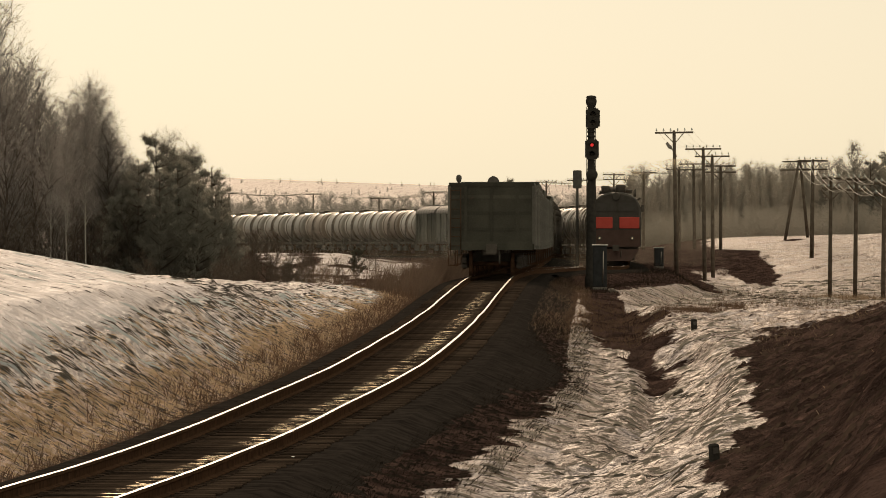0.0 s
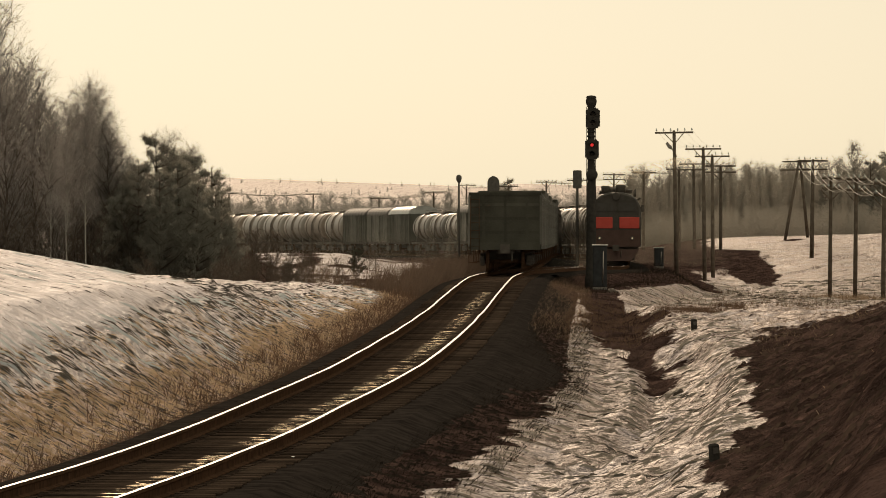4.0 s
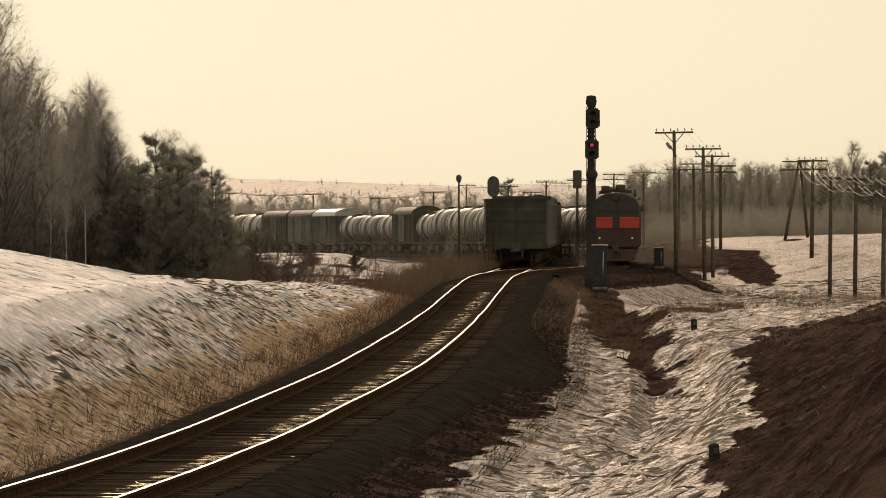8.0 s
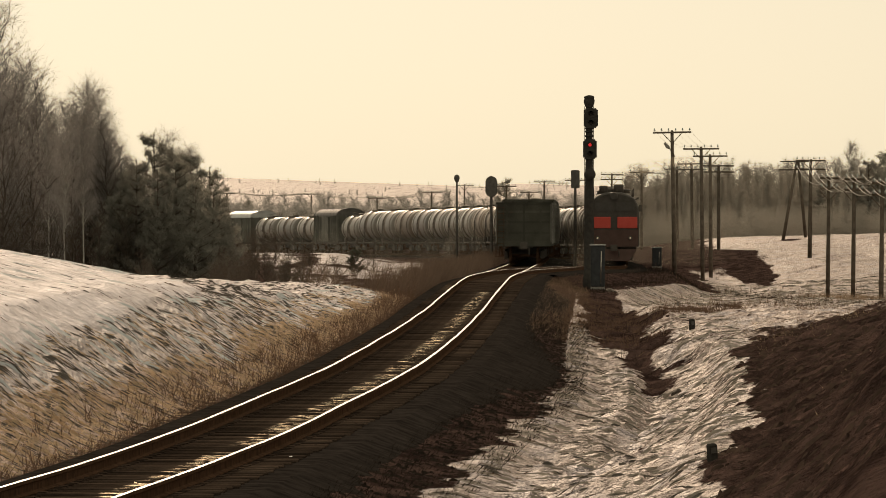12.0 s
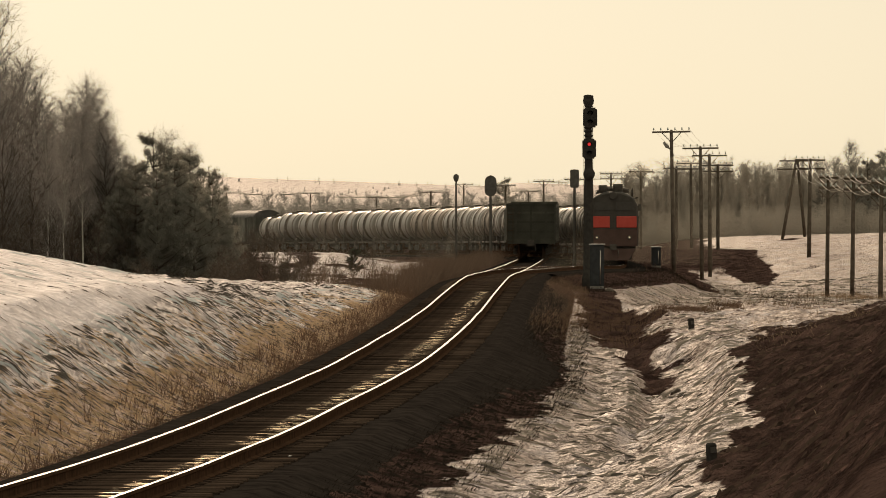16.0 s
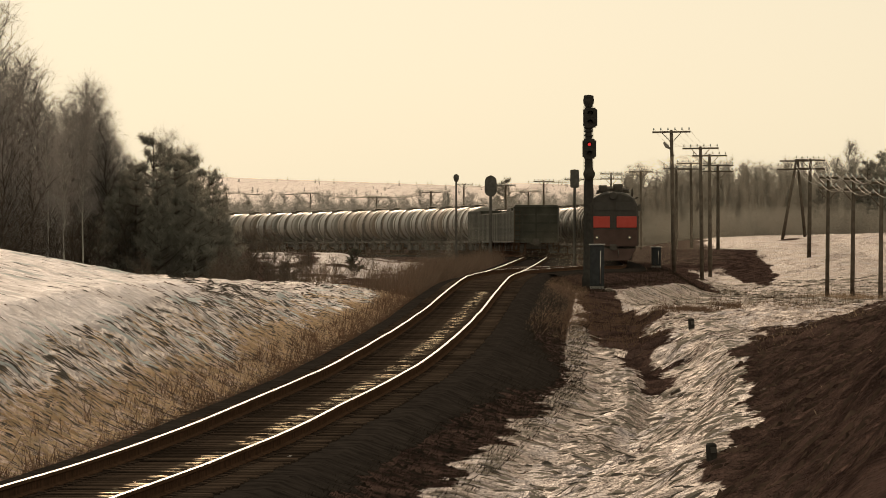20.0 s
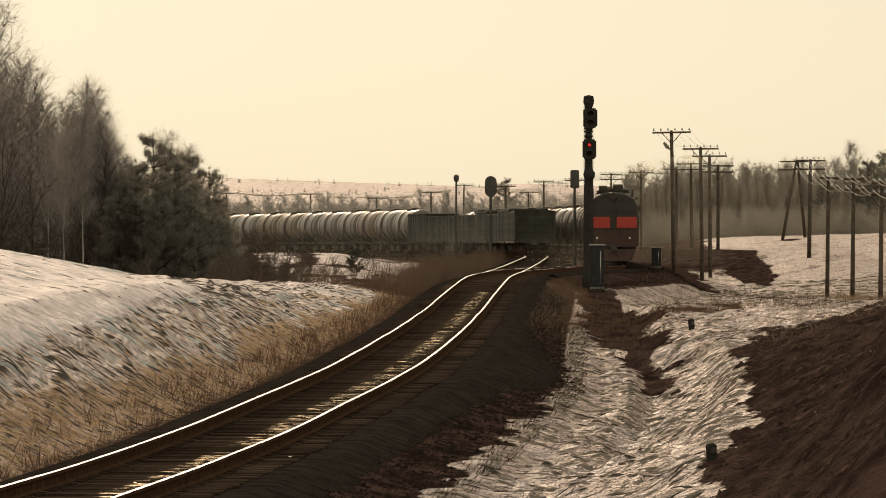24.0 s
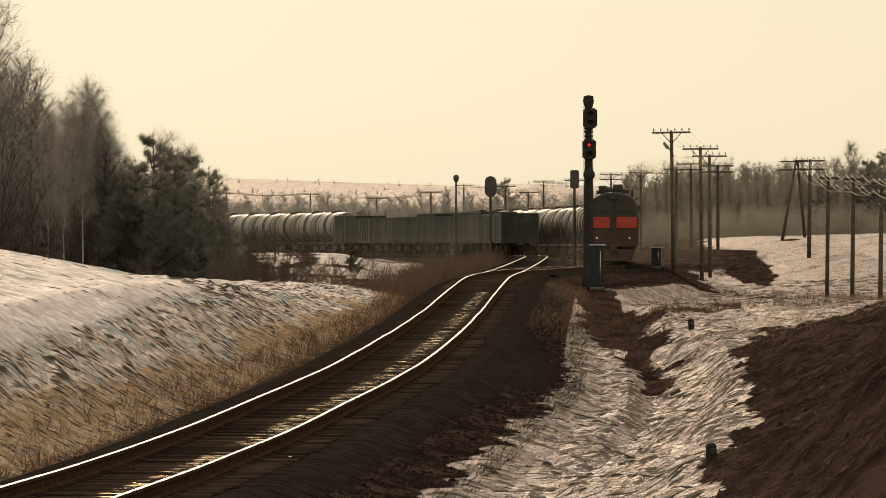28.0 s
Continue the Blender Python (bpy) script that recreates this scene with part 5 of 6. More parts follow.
    for x, d, h in ((-19.6, 383, 8.2), (-18.7, 384, 9.2), (-23.2, 382, 7.5), (-20.6, 386, 8.4)):
        plant("birch_tree", r.choice(edge_birch), x, d, h / 10, r.uniform(0, 360), "young birch with thin pale trunk at the wood's edge", "tree", "wood beside the cutting")
    for x, d, h in ((-19.9, 398, 9.6), (-19.3, 402, 10.6), (-18.6, 399, 10.0), (-18.2, 404, 8.6), (-17.5, 400, 7.6), (-17.0, 403, 6.8), (-20.5, 403, 9.8), (-16.5, 400, 6.2)):
        plant("birch_tree", r.choice(birch), x, d, h / 12, r.uniform(0, 360), "leafless birch with pale trunk and fine brown twigs", "tree", "wood beside the cutting")
    dark = [bare_tree(s, 7, spread=.4, limbs=30, twigs=1800, droop=.1, low=.06, bark=M_DARKBARK, r0=.09, up=(1.2, 2.4)) for s in (53, 54)]
    for x, d, h in ((-22.6, 380, 8.2), (-21.2, 381, 7.0), (-23.8, 379, 6.0), (-20.2, 380, 4.5)):
        plant("birch_tree", r.choice(dark), x, d, h / 7, r.uniform(0, 360), "dark many-limbed bare tree at the wood's edge", "tree", "wood beside the cutting")
    for i in range(10):
        d = r.uniform(396, 470)
        plant("shrub", r.choice(scrub), d * r.uniform(-.0292, -.022), d, r.uniform(.45, .85), r.uniform(0, 360), "bare grey-brown shrub in the snow", "shrub", "shrubs on the snow")
    for x, d, s_ in ((-9.4, 500, .5), (-9.0, 503, .55), (-8.8, 500, .48), (-5.4, 540, .4), (-5.0, 545, .45)):
        plant("shrub", r.choice(scrub), x, d, s_, r.uniform(0, 360), "thin upright shrub in the snow", "shrub", "shrubs on the snow")
    for i in range(22):
        d = r.uniform(318, 372)
        plant("shrub", r.choice(scrub), d * r.uniform(-.0315, -.0245), d, r.uniform(.28, .6), r.uniform(0, 360), "dark tangled shrub at the foot of the pines", "shrub", "undergrowth of the wood")
    # wood on the rise
    for i in range(115):
        d = 780 + r.uniform(0, 140)
        u = .024 + .037 * ((i * .618) % 1)
        x = u * d
        h = r.uniform(5.2, 7.6) * d / 800
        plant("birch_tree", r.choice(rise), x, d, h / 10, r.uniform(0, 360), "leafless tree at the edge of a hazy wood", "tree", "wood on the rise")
    for x, d, h in ((48.5, 800, 9.6), (47.6, 805, 8.2), (46.5, 798, 8.6), (49.5, 790, 8.8), (45.0, 802, 6.6), (43.2, 806, 5.8), (41.6, 800, 6.0), (47.0, 790, 7.2), (44.2, 795, 6.0), (48.0, 785, 7.6)):
        plant("pine_tree", r.choice(pines), x, d, h / 8, r.uniform(0, 360), "dark pine at the edge of the wood", "pine tree", "wood on the rise")
    for x, d, h in ((44.6, 800, 10.4), (43.4, 806, 8.8), (40.2, 815, 8.6)):
        plant("birch_tree", rise[1], x, d, h / 10 * .93, 40 * x, "tall leafless tree above the hazy wood", "tree", "wood on the rise")
    # belt of trees across the valley
    for i in range(130):
        d = r.uniform(900, 1150)
        x = d * (-.033 + .054 * ((i * .618) % 1))
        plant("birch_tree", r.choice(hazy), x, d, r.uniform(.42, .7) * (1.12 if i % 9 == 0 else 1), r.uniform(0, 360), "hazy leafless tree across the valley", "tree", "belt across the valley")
    for i in range(90):
        d = r.uniform(880, 960)
        x = d * (-.033 + .054 * ((i * .618 + .2) % 1))
        plant("shrub", r.choice(scrub), x, d, r.uniform(.7, 1.1), r.uniform(0, 360), "grey-brown shrub across the valley", "shrub", "belt across the valley")
    for x, d, h in ((-25.5, 980, 6.2), (8.8, 1000, 9.2), (-8.3, 1000, 4.5)):
        plant("pine_tree", r.choice(pines), x, d, h / 8, r.uniform(0, 360), "lone hazy pine across the valley", "pine tree", "belt across the valley")
    # bushes in front of the far line
    yp = [pine_tree(s, 1.3, True) for s in (31, 32)]
    for x, d, h in ((-6.0, 513, 1.8), (-9.76, 462, 1.2), (-9.2, 464, .6)):
        plant("young_pine", r.choice(yp), x, d, h / 1.3, r.uniform(0, 360), "knee-high young pine in the snow", "pine tree", "young pines")
    for i in range(46):
        x, d = r.uniform(-11.5, -2.2), r.uniform(262, 400)
        if x > track_x(d) - 5:
            continue
        plant("shrub", r.choice(scrub), x, d, r.uniform(.22, .55), r.uniform(0, 360), "bare grey-brown shrub in the snow", "shrub", "shrubs on the snow")


build_trees()


def far_woods(name, label, belts, material, seed):
    """Distant belts of bare trees, too many to count."""
    rs = np.random.RandomState(seed)
    V, F, k = [], [], 0
    for n, d0, d1, x0, x1, h0, h1 in belts:
        d = rs.uniform(d0, d1, n)
        x = d * rs.uniform(x0, x1, n)
        h = rs.uniform(h0, h1, n) * (.6 + .7 * fbm(x * .05, d * .01, 2))
        z = land(d, x - track_x(d))
        m = 90
        t = rs.rand(n, m, 1)
        b = np.stack([x, d, z - .2], -1)[:, None] + np.array([0, 0, 1.0]) * t * h[:, None, None] * .8
        dr = rs.normal(size=(n, m, 3)) * np.array([.85, .6, .45]) + np.array([0, 0, .5])
        tip = b + dr * h[:, None, None] * .3 * (.4 + rs.rand(n, m, 1)) * (1.2 - t)
        v, f = slivers(b.reshape(-1, 3), tip.reshape(-1, 3), np.repeat(.014 * (d / 1000) ** .8, m), rs)
        V.append(v), F.append(f + k)
        k += len(v)
    tagged(new(name, raw(name, np.concatenate(V), np.concatenate(F), material)), label, "woods", kind="stuff")


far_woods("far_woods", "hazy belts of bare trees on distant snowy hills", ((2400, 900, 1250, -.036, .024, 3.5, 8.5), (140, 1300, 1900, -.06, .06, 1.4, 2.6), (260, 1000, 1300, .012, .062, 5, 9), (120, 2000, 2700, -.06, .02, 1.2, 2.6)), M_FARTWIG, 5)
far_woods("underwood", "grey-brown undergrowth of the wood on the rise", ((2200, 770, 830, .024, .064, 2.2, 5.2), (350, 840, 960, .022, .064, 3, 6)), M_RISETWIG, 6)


def grass(name, label, n, d0, d1, o0, o1, h0, h1, lean, width, material, seed, keep=None, power=1.0):
    rs = np.random.RandomState(seed)
    d = d0 + (d1 - d0) * rs.rand(n) ** power
    o = rs.uniform(o0, o1, n)
    if keep is not None:
        sel = keep(d, o, rs)
        d, o = d[sel], o[sel]
    n = len(d)
    x = track_x(d) + o
    base = np.stack([x, d, land(d, o) - .02], -1)
    h = rs.uniform(h0, h1, n)
    tip = base + np.stack([rs.normal(size=n) * .35 + lean, rs.normal(size=n) * .35, np.ones(n)], -1) * h[:, None]
    v, f = slivers(base, tip, width * (.6 + .8 * rs.rand(n)), rs)
    tagged(new(name, raw(name, v, f, material)), label, "grass", kind="stuff")


def laid(name, label, n, d0, d1, o0, o1, l0, l1, way, width, material, seed):
    """Stalks that lie on the ground, all much the same way."""
    rs = np.random.RandomState(seed)
    d, o = rs.uniform(d0, d1, n), rs.uniform(o0, o1, n)
    sel = fbm(o * 1.1 + seed, d * .3, 3) + .2 * rs.rand(n) > .52
    d, o = d[sel], o[sel]
    n = len(d)
    ln = rs.uniform(l0, l1, n)
    d2 = d + ln * (way[1] + .5 * rs.normal(size=n))
    o2 = o + ln * way[0] * np.sign(rs.rand(n) - (.5 if way[1] > 0 else -1)) * (.6 + .5 * rs.rand(n))
    base = np.stack([track_x(d) + o, d, land(d, o) + .015], -1)
    tip = np.stack([track_x(d2) + o2, d2, land(d2, o2) + .03 + .05 * rs.rand(n)], -1)
    v, f = slivers(base, tip, width * (.5 + rs.rand(n)), rs)
    tagged(new(name, raw(name, v, f, material)), label, "dry grass", kind="stuff")


M_CRUST = shade("crusted_snow", (0.5, 0.51, 0.53), (0.8, 0.8, 0.8), 1.6, 0.6, fine=14, gloss=0, through_light=0.18, c3=(0.36, 0.32, 0.28))
M_VERGE = shade("dry_verge_grass", (0.18, 0.128, 0.09), (0.34, 0.25, 0.175), 0.6, 0.9, gloss=0, through_light=0.4)
M_DITCH = shade("dirty_ditch_snow", (0.2, 0.163, 0.135), (0.42, 0.36, 0.31), 0.7, 0.6, fine=11, gloss=0, through_light=0.18, c3=(0.3, 0.24, 0.18))
# Dark enough to stand in for shade between snow ridges, beside dead grass.
M_TUFTSHADE = shade("dead_grass_and_shade", (0.07, 0.06, 0.055), (0.16, 0.136, 0.118), 1.4, 0.9, fine=12, gloss=0)
M_CLOD = shade("dark_clods", (0.036, 0.0245, 0.02), (0.104, 0.07, 0.056), 1.2, 0.9, fine=9, gloss=0)


def crust(name, label, n, d0, d1, o0, o1, l0, l1, h0, h1, width, material, seed, keep):
    """Sharp-crested little ridges that run down the slope and lean away towards the sun."""
    rs = np.random.RandomState(seed)
    d, o = rs.uniform(d0, d1, n), rs.uniform(o0, o1, n)
    sel = keep(d, o, rs)
    d, o = d[sel], o[sel]
    n, k = len(d), 5
    t = np.linspace(-.5, .5, k)
    ln, h, skew = rs.uniform(l0, l1, n), h0 + (h1 - h0) * rs.rand(n) ** 1.7, rs.normal(size=n) * .3
    bend = rs.normal(size=n) * .25
    O = o[:, None] + ln[:, None] * t
    D = d[:, None] + ln[:, None] * (skew[:, None] * t + bend[:, None] * (t * t - .1)) + .02 * rs.normal(size=(n, k))
    H = h[:, None] * (1 - (2 * np.abs(t)) ** 2.2) * (.75 + .5 * rs.rand(n, k))
    w = width * (.6 + .8 * rs.rand(n, 1)) * (1.05 - np.abs(t))
    steep = np.exp(rs.normal(size=(n, 1)) * .8)
    V = np.empty((n, k, 3, 3))
    for j, (off, up, sink) in enumerate(((-1.0, 0.0, .012), (.5, 1.0, 0.0), (1.6, 0.0, .012))):
        DD = D + off * w * (steep if off < 0 else 1)
        V[:, :, j] = np.stack([track_x(DD) + O, DD, land(DD, O) + up * H - sink], -1)
    idx = np.arange(n * k * 3).reshape(n, k, 3)
    F = np.concatenate([np.stack([idx[:, :-1, a], idx[:, 1:, a], idx[:, 1:, a + 1], idx[:, :-1, a + 1]], -1).reshape(-1, 4) for a in (0, 1)])
    tagged(new(name, raw(name, V.reshape(-1, 3), F, material)), label, "snow" if material is M_CRUST else "ground cover", kind="stuff")


def build_grass():
    def patchy(d, o, rs):
        s, g = cover(d, o)
        return (g + .5 * (fbm(o * 1.5, d * .4, 3) - .5)) > rs.rand(len(d)) * .9 + .12
    grass("bank_grass", "flattened golden dry grass on the snowy bank", 14000, 62, 275, -3.8, -1.9, .03, .1, .9, .004, M_STRAW, 1, patchy)
    laid("bank_litter", "dark flattened stalks lying down the snowy bank", 1200, 62, 270, -5.4, -2.3, .15, .36, (1.0, -1.2), .007, M_WEED, 21)
    laid("bank_litter", "short brown stalks in the straw at the foot of the bank", 1000, 62, 270, -3.3, -2.0, .1, .24, (.5, -.8), .006, M_WEED, 25)
    laid("bank_litter", "pale flattened straw lying down the snowy bank", 6000, 62, 270, -4.4, -2.2, .15, .35, (1.0, -1.2), .008, M_STRAW, 22)
    laid("bank_litter", "thin dark stalks on the snowy mound", 450, 70, 260, -11, -5, .15, .4, (1.0, -1.6), .006, M_WEED, 23)
    laid("slope_litter", "pale broken stalks on the bare slope", 60, 62, 220, 7.0, 15, .05, .16, (1.0, .3), .004, M_STRAW, 26)
    laid("ditch_litter", "brown stalks frozen into the ditch snow", 2200, 62, 230, 3.2, 7.0, .06, .2, (1.0, .2), .006, M_WEED, 24)

    def frozen(d, o, rs):
        s, g = cover(d, o)
        return (s > .6) & (g < .3 + .4 * rs.rand(len(d)))

    def strawy(d, o, rs):
        s, g = cover(d, o)
        return g + .4 * (fbm(o * 1.5, d * .4, 3) - .5) > .25 + .5 * rs.rand(len(d))

    def bare(d, o, rs):
        return cover(d, o)[0] < .45
    crust("snow_crust", "sharp thaw ridges in the crusted snow of the bank", 350, 62, 262, -4.6, -2.4, .25, .7, .015, .045, .11, M_CRUST, 41, frozen)
    # These dashes imitate furrow shade as well as flattened grass.
    crust("dead_grass_tufts", "dark dashes in the bank snow for flattened grass and furrow shade", 19000, 62, 262, -6.5, -2.05, .12, .36, .005, .021, .02, M_TUFTSHADE, 47, lambda d, o, rs: (-o < bank_brow(d) + .15) & (rs.rand(len(d)) > .72 * step(165, 215, d)) & (fbm(o * .9 + 5, d * .25, 3) + .5 * rs.rand(len(d)) > .5))
    crust("snow_crust", "low thaw ridges on the smooth snowy mound", 500, 66, 250, -11.5, -5.4, .3, .9, .008, .02, .1, M_CRUST, 42, frozen)
    crust("dead_grass_tufts", "few grass tips on the smooth snowy mound", 500, 66, 250, -11.0, -4.8, .12, .35, .004, .014, .02, M_TUFTSHADE, 48, frozen)
    crust("snow_crust", "wavy thaw ridges in the ditch snow", 6500, 62, 215, 3.2, 7.6, .12, .45, .005, .02, .045, M_DITCH, 43, frozen)
    # Dark slivers put in for the shade of the ditch ripples.
    crust("dead_grass_tufts", "dark dashes imitating ripple shade and dirt in the ditch snow", 2600, 62, 215, 3.3, 7.6, .1, .35, .005, .022, .03, M_TUFTSHADE, 49, lambda d, o, rs: frozen(d, o, rs) & (fbm(o * 1.3 + 2, d * .2, 3) + .4 * rs.rand(len(d)) > .55))
    crust("snow_crust", "low melt ridges on the snowy field", 6000, 225, 500, 5.5, 27, .3, 1.1, .01, .05, .12, M_DITCH, 50, frozen)
    crust("dead_grass_tufts", "dark grass tips in the snowy field", 8000, 225, 500, 5.5, 27, .15, .6, .008, .035, .04, M_TUFTSHADE, 51, frozen)
    crust("straw_tussocks", "flattened golden straw tussocks along the foot of the bank", 9000, 62, 275, -4.0, -1.9, .08, .25, .01, .04, .05, M_STRAW, 44, strawy)
    crust("earth_clods", "dark clods of bare thawed earth", 11000, 62, 235, 6.6, 15, .05, .2, .012, .05, .06, M_CLOD, 45, bare)
    crust("earth_clods", "dark clods on the track shoulder", 3000, 62, 235, 1.9, 3.6, .05, .16, .015, .04, .04, M_SOOT, 46, bare)

    def clumps(d, o, rs):
        return fbm(o * 2.1 + 9, d * .8, 3) + .25 * rs.rand(len(d)) > .62
    grass("track_weeds", "dark dry weed stems along the foot of the bank", 12000, 62, 300, -2.8, -1.95, .16, .52, .05, .006, M_WEED, 2, clumps)
    grass("track_weeds", "low tangle of brown weeds along the foot of the bank", 5500, 62, 300, -2.3, -1.9, .06, .22, .3, .006, M_WEED, 12)
    grass("slope_grass", "matted dead brown grass on the bare slope", 20000, 62, 240, 6.8, 16, .015, .05, -.2, .005, M_LOAM, 3, lambda d, o, rs: cover(d, o)[0] < .5)
    grass("slope_grass", "paler dead stalks on the bare slope", 250, 62, 240, 6.4, 16, .03, .1, -.8, .004, M_STRAW, 13, lambda d, o, rs: (cover(d, o)[0] < .5) & clumps(d, o, rs))
    grass("verge_grass", "matted rusty brown grass on the track shoulder", 16000, 62, 215, 2.0, 3.7, .03, .13, .6, .006, M_SOOT, 4)
    grass("verge_grass", "matted brown grass on the shoulder by the signal", 9000, 200, 420, 2.0, 3.7, .04, .16, .6, .006, M_WEED, 74)
    grass("verge_grass", "pale dry grass on the track shoulder", 2500, 190, 330, 2.0, 3.6, .04, .16, .5, .006, M_VERGE, 14)
    grass("verge_grass", "tall rusty brush beside the far track", 90000, 240, 480, -8.0, -1.9, .35, 1.3, .1, .008, M_BRUSH, 5, lambda d, o, rs: (rs.rand(len(d)) < np.clip((6.0 + o) / 3.0, 0, 1)) & (fbm(o * .9, d * .1, 3) + .12 * rs.rand(len(d)) > .5))
    grass("verge_grass", "dry brown grass on the shoulders of the yard tracks", 20000, 290, 470, 1.9, 10.5, .05, .2, .1, .008, M_SOOT, 8, lambda d, o, rs: (cover(d, o)[0] < .5) & (np.abs(o - _side(d)) > 1.7))
    grass("ditch_grass", "dark matted grass on the thawed ditch", 9000, 188, 268, 3.0, 5.8, .05, .22, .1, .006, M_WEED, 61, bare)
    grass("field_grass", "dark strip of dead grass across the snow", 5000, 219, 231, 5.6, 8.4, .08, .26, .1, .006, M_WEED, 62)
    grass("field_grass", "thin strip of dead grass across the snow", 2600, 221, 236, 8.0, 14, .05, .2, .1, .005, M_VERGE, 63)
    grass("field_grass", "brown grass clumps in the snow before the signal", 7000, 262, 345, 4.6, 15, .04, .16, .1, .007, M_WEED, 75, lambda d, o, rs: fbm(o * .9 + 3, d * .06, 3) + .2 * rs.rand(len(d)) > .64)
    grass("field_grass", "tall dry stalks standing in the snow", 240, 231, 262, 6.0, 13, .3, .8, .1, .006, M_WEED, 64)
    grass("slope_grass", "pale dead grass along the crest of the slope", 6000, 152, 196, 7.4, 15, .03, .13, -.4, .006, M_VERGE, 65)
    for d_, o_ in ((404, 17.6), (375, 17.9), (433, 17.6)):
        grass("field_grass", "dry grass round the foot of a field pole", 900, d_ - 9, d_ + 9, o_ - 1.5, o_ + 2.2, .1, .36, .1, .008, M_VERGE, 66 + d_, lambda d, o, rs: fbm(o * .8, d * .2, 2) > .45)
    grass("field_grass", "brown grass tufts in the thawing field", 26000, 170, 560, 3.5, 30, .06, .3, 0, .007, M_SOOT, 6, lambda d, o, rs: cover(d, o)[0] < .4)
    grass("field_grass", "sparse dry stalks standing in the snow", 2600, 225, 480, 6, 24, .2, .7, 0, .008, M_WEED, 7, clumps)


build_grass()


def build_small():
    """Low marker posts and debris on the banks."""
    for d, o, w, h in ((186, 6.35, .13, .26), (96, 7.0, .12, .22)):
        x = float(track_x(d)) + o
        g = tagged(new("marker_post"), "short dark concrete cable marker post in the bank", "marker post", "marker posts")
        g.matrix_basis = pose(x, d, ground_z(x, d), 4, -5, 20)
        bm = bmesh.new()
        box(bm, -w / 2, w / 2, -w / 2, w / 2, -.15, h)
        bmesh.ops.bevel(bm, geom=bm.edges[:], offset=.02, segments=1, affect="EDGES")
        part("post", bm, M_SIGNAL, g)
        bm = bmesh.new()
        box(bm, -w * .3, w * .3, -w / 2 - .006, -w / 2, h * .45, h * .8)
        part("plate", bm, M_BLACK, g, "worn grey plate")
    for d, o, w in ((97, 5.35, .12), (100, 4.6, .1), (125, 5.2, .1), (150, 5.6, .12), (300, 4.6, .25)):
        x = float(track_x(d)) + o
        bm = bmesh.new()
        bmesh.ops.create_icosphere(bm, subdivisions=2, radius=w)
        for v in bm.verts:
            v.co = v.co * (1 + .5 * noise.noise(v.co * 9 + Vector((d, 0, 0))))
            v.co.z *= .6
        ob = new("stone", mesh_of("stone", bm, M_DARKBARK))
        ob.matrix_basis = pose(x, d, ground_z(x, d) + w * .2, 0, 20, d)
        tagged(ob, "dark stone lying in thawing snow", "stone", "stones in the ditch")


build_small()


def build_glints():
    """Flat mirror-bright flakes, added to glint like wet stone among the ballast."""
    rs = np.random.RandomState(81)
    n = 260
    d = 64 + 150 * rs.rand(n) ** 1.3
    o = np.where(rs.rand(n) < .7, rs.uniform(-1.7, 1.0, n), rs.uniform(1.2, 2.6, n))
    c = np.stack([track_x(d) + o, d, track_z(d) - .165 - .32 * np.clip(o - 1.75, 0, 2)], -1)
    w, a = rs.uniform(.015, .04, n), rs.uniform(0, 6.28, n)
    # Tipped towards the sun so that they throw it back along the line.
    tip, roll = np.radians(rs.normal(size=n) * 5 - 10), np.radians(rs.normal(size=n) * 5)
    V = np.empty((n, 4, 3))
    for j in range(4):
        u, v = w * np.cos(a + j * 1.57), w * np.sin(a + j * 1.57)
        V[:, j] = c + np.stack([u, v, u * np.tan(roll) + v * np.tan(tip)], -1)
    m = shade("glint_mirror", (0.5, 0.47, 0.44), (0.7, 0.67, 0.63), 8, 0.12, 0.7)
    tagged(new("glint_flakes", raw("glint_flakes", V.reshape(-1, 3), np.arange(4 * n).reshape(n, 4), m)), "bright flakes added for wet-stone glints on the dark ballast", "ice", kind="stuff")


build_glints()


# ---------------------------------------------------------------- exhaust of the standing locomotive
def smoke_material():
    m = bpy.data.materials.new("thin_exhaust_smoke")
    m.use_nodes = True
    n, l = m.node_tree.nodes, m.node_tree.links
    tc, nz, r = n.new("ShaderNodeTexCoord"), n.new("ShaderNodeTexNoise"), n.new("ShaderNodeMapRange")
    nz.inputs["Scale"].default_value, nz.inputs["Detail"].default_value = 1.4, 4
    r.inputs["From Min"].default_value, r.inputs["From Max"].default_value = 0.45, 0.75
    r.inputs["To Min"].default_value, r.inputs["To Max"].default_value = 0.0, 0.3
    l.new(tc.outputs["Object"], nz.inputs["Vector"])
    l.new(nz.outputs[0], r.inputs["Value"])
    tr, df, tl, mx, m2 = (n.new("ShaderNodeBsdfTransparent"), n.new("ShaderNodeBsdfDiffuse"), n.new("ShaderNodeBsdfTranslucent"),
                          n.new("ShaderNodeMixShader"), n.new("ShaderNodeMixShader"))
    df.inputs[0].default_value = tl.inputs[0].default_value = (0.62, 0.52, 0.38, 1)
    m2.inputs[0].default_value = 0.6
    l.new(df.outputs[0], m2.inputs[1])
    l.new(tl.outputs[0], m2.inputs[2])
    l.new(r.outputs[0], mx.inputs[0])
    l.new(tr.outputs[0], mx.inputs[1])
    l.new(m2.outputs[0], mx.inputs[2])
    l.new(mx.outputs[0], n["Material Output"].inputs[0])
    return m


M_SMOKE = smoke_material()


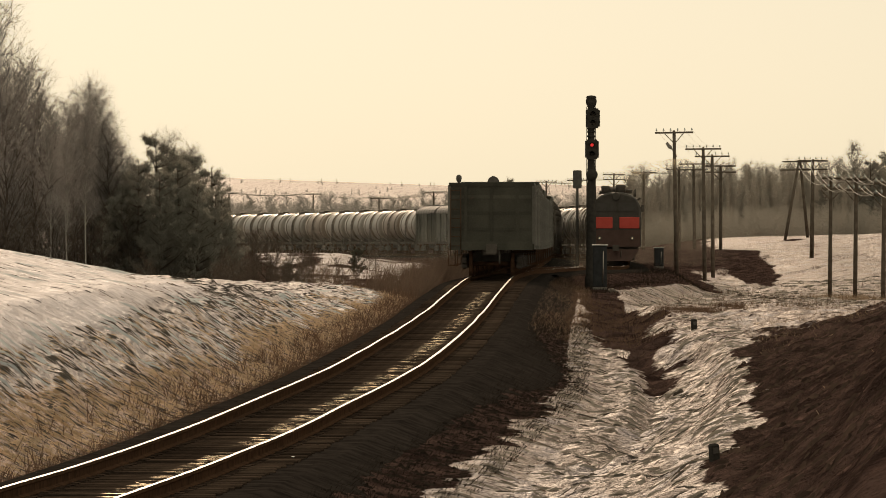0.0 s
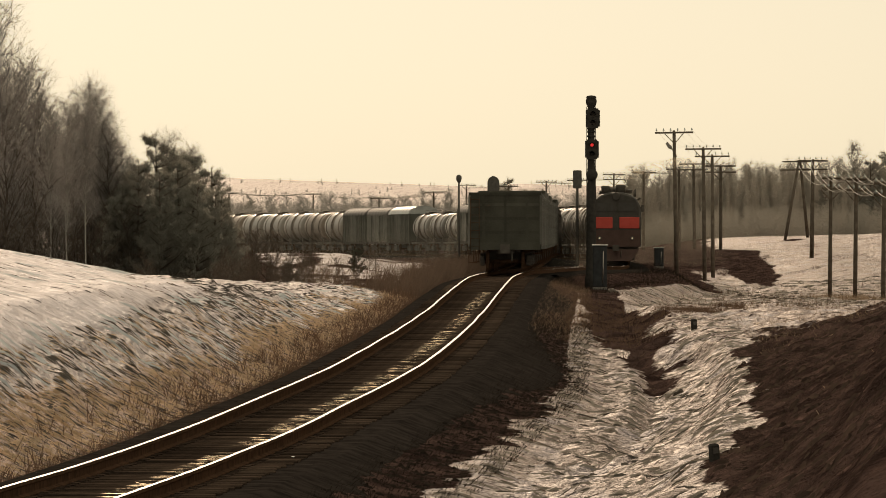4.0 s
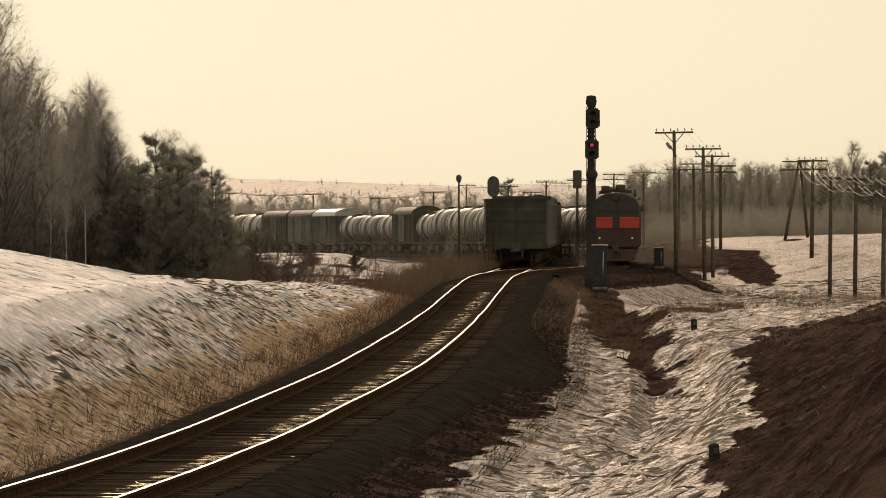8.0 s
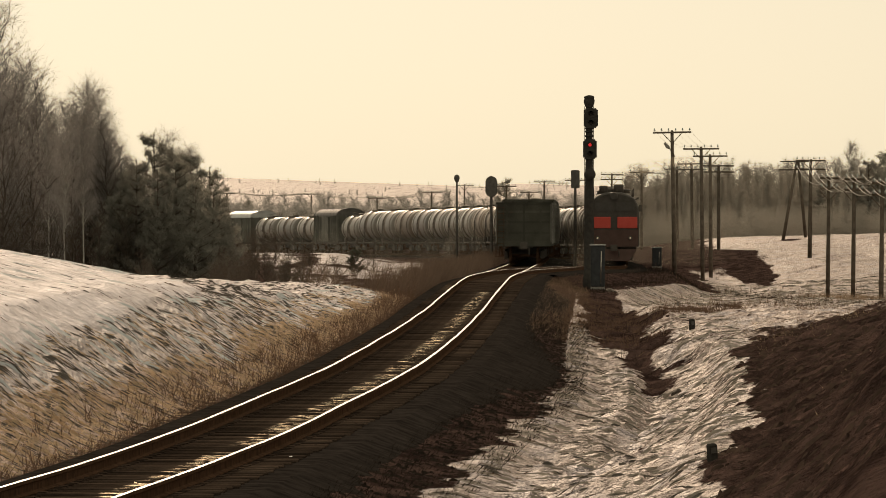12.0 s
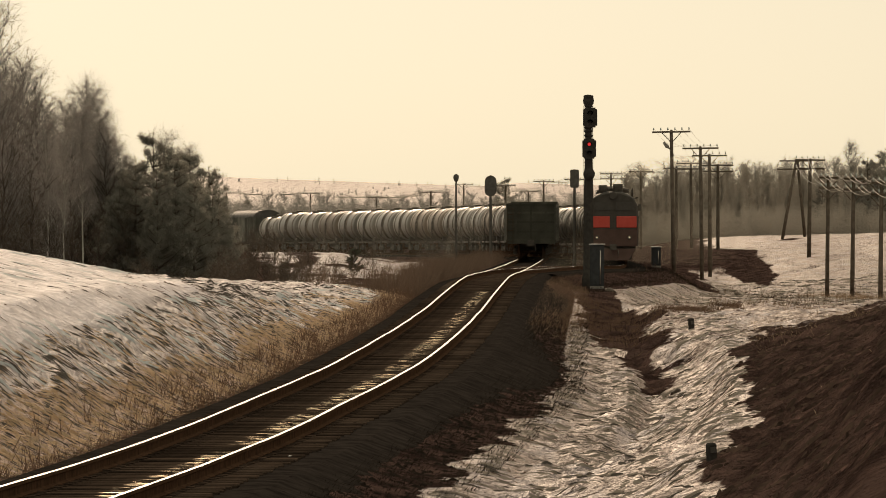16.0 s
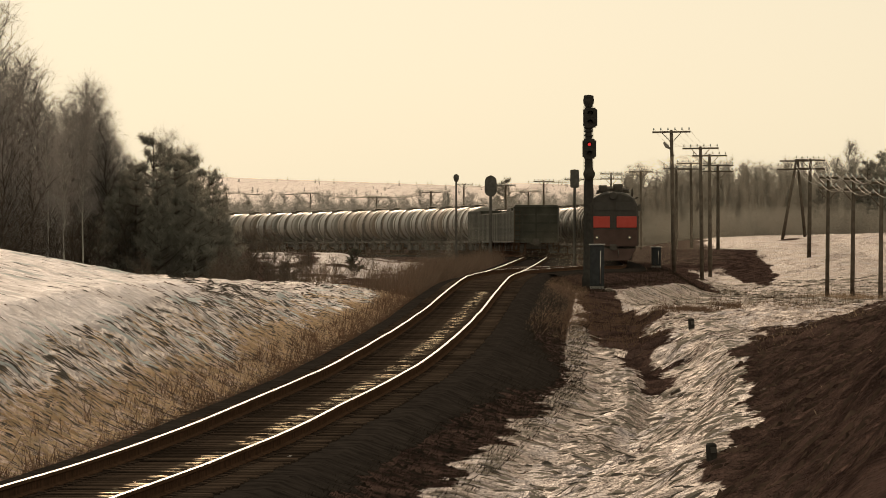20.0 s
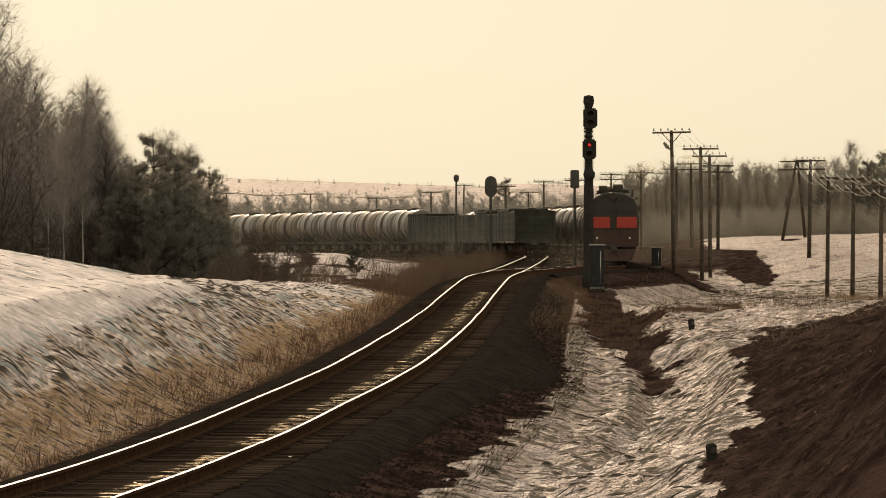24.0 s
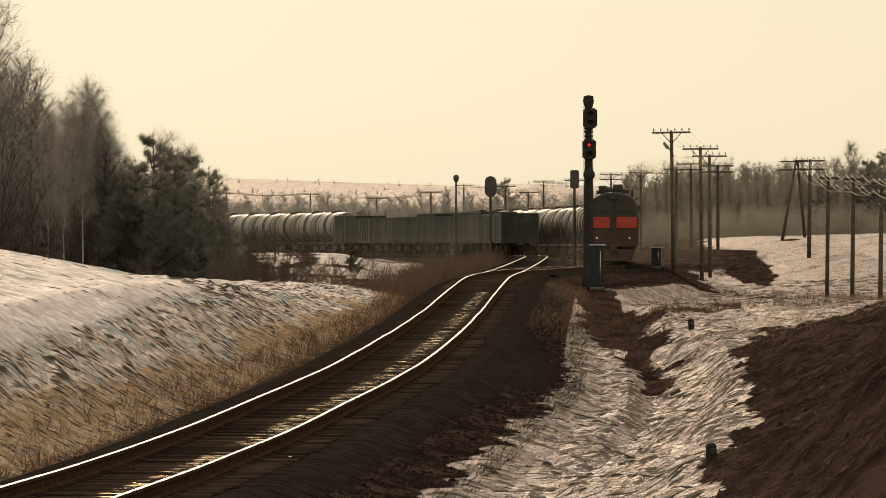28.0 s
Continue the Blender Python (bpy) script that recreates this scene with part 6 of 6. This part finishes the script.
def puff_mesh(seed):
    bm = bmesh.new()
    bmesh.ops.create_icosphere(bm, subdivisions=3, radius=1.0)
    for v in bm.verts:
        k = 1 + 0.55 * noise.noise(v.co * 1.3 + Vector((seed * 7.1, 0, 0)))
        v.co = v.co * k * .62
        v.co.x *= 1.7
        v.co.z *= .55
    me = mesh_of("smoke_puff", bm, M_SMOKE)
    me.shade_smooth()
    return me


PUFFS = []


def build_smoke():
    meshes = [puff_mesh(s) for s in range(3)]
    base = ride(arc_at(440.0) + 1.6, 4.0, 5.15).translation + Vector((0.4, 1.0, 5.1))
    for i in range(4):
        ob = new("smoke_puff", meshes[i % 3])
        tagged(ob, "thin sunlit puff of diesel exhaust smoke", "smoke", "exhaust of the locomotive")
        PUFFS.append((ob, base, i))


build_smoke()


# ---------------------------------------------------------------- dust and stand-in distance haze by the trains
def haze_material(name, colour, most):
    """Thin dust and imitated haze, densest low down and in the middle of its bank, gone at its rim."""
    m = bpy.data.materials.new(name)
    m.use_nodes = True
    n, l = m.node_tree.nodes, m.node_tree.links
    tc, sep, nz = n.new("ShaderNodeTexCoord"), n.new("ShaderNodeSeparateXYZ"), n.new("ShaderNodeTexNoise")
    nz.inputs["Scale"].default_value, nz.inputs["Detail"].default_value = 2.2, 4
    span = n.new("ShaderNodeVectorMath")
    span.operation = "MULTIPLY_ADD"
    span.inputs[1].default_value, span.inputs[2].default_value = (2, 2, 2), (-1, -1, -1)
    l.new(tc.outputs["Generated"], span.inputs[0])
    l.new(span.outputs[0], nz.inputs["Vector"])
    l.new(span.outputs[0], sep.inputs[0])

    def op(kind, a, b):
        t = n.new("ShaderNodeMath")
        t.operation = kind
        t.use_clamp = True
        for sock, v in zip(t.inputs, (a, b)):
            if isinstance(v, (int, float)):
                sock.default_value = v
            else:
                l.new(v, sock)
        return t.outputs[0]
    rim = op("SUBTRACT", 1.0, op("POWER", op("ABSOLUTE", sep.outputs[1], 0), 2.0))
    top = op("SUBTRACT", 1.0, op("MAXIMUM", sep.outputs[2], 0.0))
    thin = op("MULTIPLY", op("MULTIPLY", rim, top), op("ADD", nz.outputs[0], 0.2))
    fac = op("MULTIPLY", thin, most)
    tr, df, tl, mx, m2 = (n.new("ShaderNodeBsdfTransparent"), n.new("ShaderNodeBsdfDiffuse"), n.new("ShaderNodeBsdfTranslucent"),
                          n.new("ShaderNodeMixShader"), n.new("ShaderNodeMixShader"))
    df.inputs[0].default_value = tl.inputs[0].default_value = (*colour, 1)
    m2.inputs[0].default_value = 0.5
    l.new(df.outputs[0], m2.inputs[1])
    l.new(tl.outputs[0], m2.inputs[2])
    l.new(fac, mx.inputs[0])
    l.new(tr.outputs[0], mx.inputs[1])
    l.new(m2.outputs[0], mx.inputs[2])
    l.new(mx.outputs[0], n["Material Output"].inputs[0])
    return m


def haze_bank(at, along, length, width, height, material, label):
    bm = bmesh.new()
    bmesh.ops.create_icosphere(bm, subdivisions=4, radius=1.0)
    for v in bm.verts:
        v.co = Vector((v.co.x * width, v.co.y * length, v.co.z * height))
    me = mesh_of("haze_bank", bm, material)
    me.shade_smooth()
    ob = tagged(new("haze_bank", me), label, "dust", kind="stuff")
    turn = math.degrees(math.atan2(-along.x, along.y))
    HAZE_BANKS.append((ob, at, turn))


HAZE_BANKS = []
M_DUSTHAZE = haze_material("grey_dust_haze", (0.58, 0.53, 0.45), 0.16)
M_FUMES = haze_material("brown_exhaust_haze", (0.56, 0.5, 0.41), 0.075)
# Added see-through banks; they pale the train's lower half as distance haze does.
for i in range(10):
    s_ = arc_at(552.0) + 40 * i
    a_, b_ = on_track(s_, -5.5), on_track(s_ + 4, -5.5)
    haze_bank(a_ - Vector((0, 0, .5)), b_ - a_, 30, 1.6, 3.5, M_DUSTHAZE, "low grey see-through bank standing in for dust and distance haze")
# Likewise for exhaust and haze round the standing locomotive.
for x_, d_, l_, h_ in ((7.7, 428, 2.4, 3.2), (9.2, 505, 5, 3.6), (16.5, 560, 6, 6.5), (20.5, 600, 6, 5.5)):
    haze_bank(Vector((x_, d_, -1.0)), Vector((1, .1, 0)), l_, 2.0, h_, M_FUMES, "brownish see-through bank for exhaust and distance haze by the locomotive")


# ---------------------------------------------------------------- what moves
def motions():
    times = [0, 2, 4, 6, 8, 10, 12, 14, 16, 18, 20, 22, 24, 26, 28]
    for ob, s, base in WAGONS:
        walk(ob, [(t, ride(REAR0 + SPEED * t + s, base)) for t in times])
    for ob, at, turn in HAZE_BANKS:
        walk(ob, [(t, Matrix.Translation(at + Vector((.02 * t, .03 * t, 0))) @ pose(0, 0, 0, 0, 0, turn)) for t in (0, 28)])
    # each puff drifts out along one slow plume, from the stack to where it has thinned
    for ob, base, i in PUFFS:
        f = (i + .3) / len(PUFFS)
        r = random.Random(i)
        a, b, turn = r.uniform(-.25, .25), r.uniform(-.3, .3), r.uniform(-30, 30)
        rows = []
        for t in (0, 4, 8, 12, 16, 20, 24, 28):
            g = f + .24 * t / 28
            rows.append((t, pose(base.x + 4.6 * g + a * (1 + g), base.y + 3.0 * g, base.z + 1.15 * math.sqrt(g) + b * g, 0, 0, turn + 60 * g)))
        walk(ob, rows)


motions()
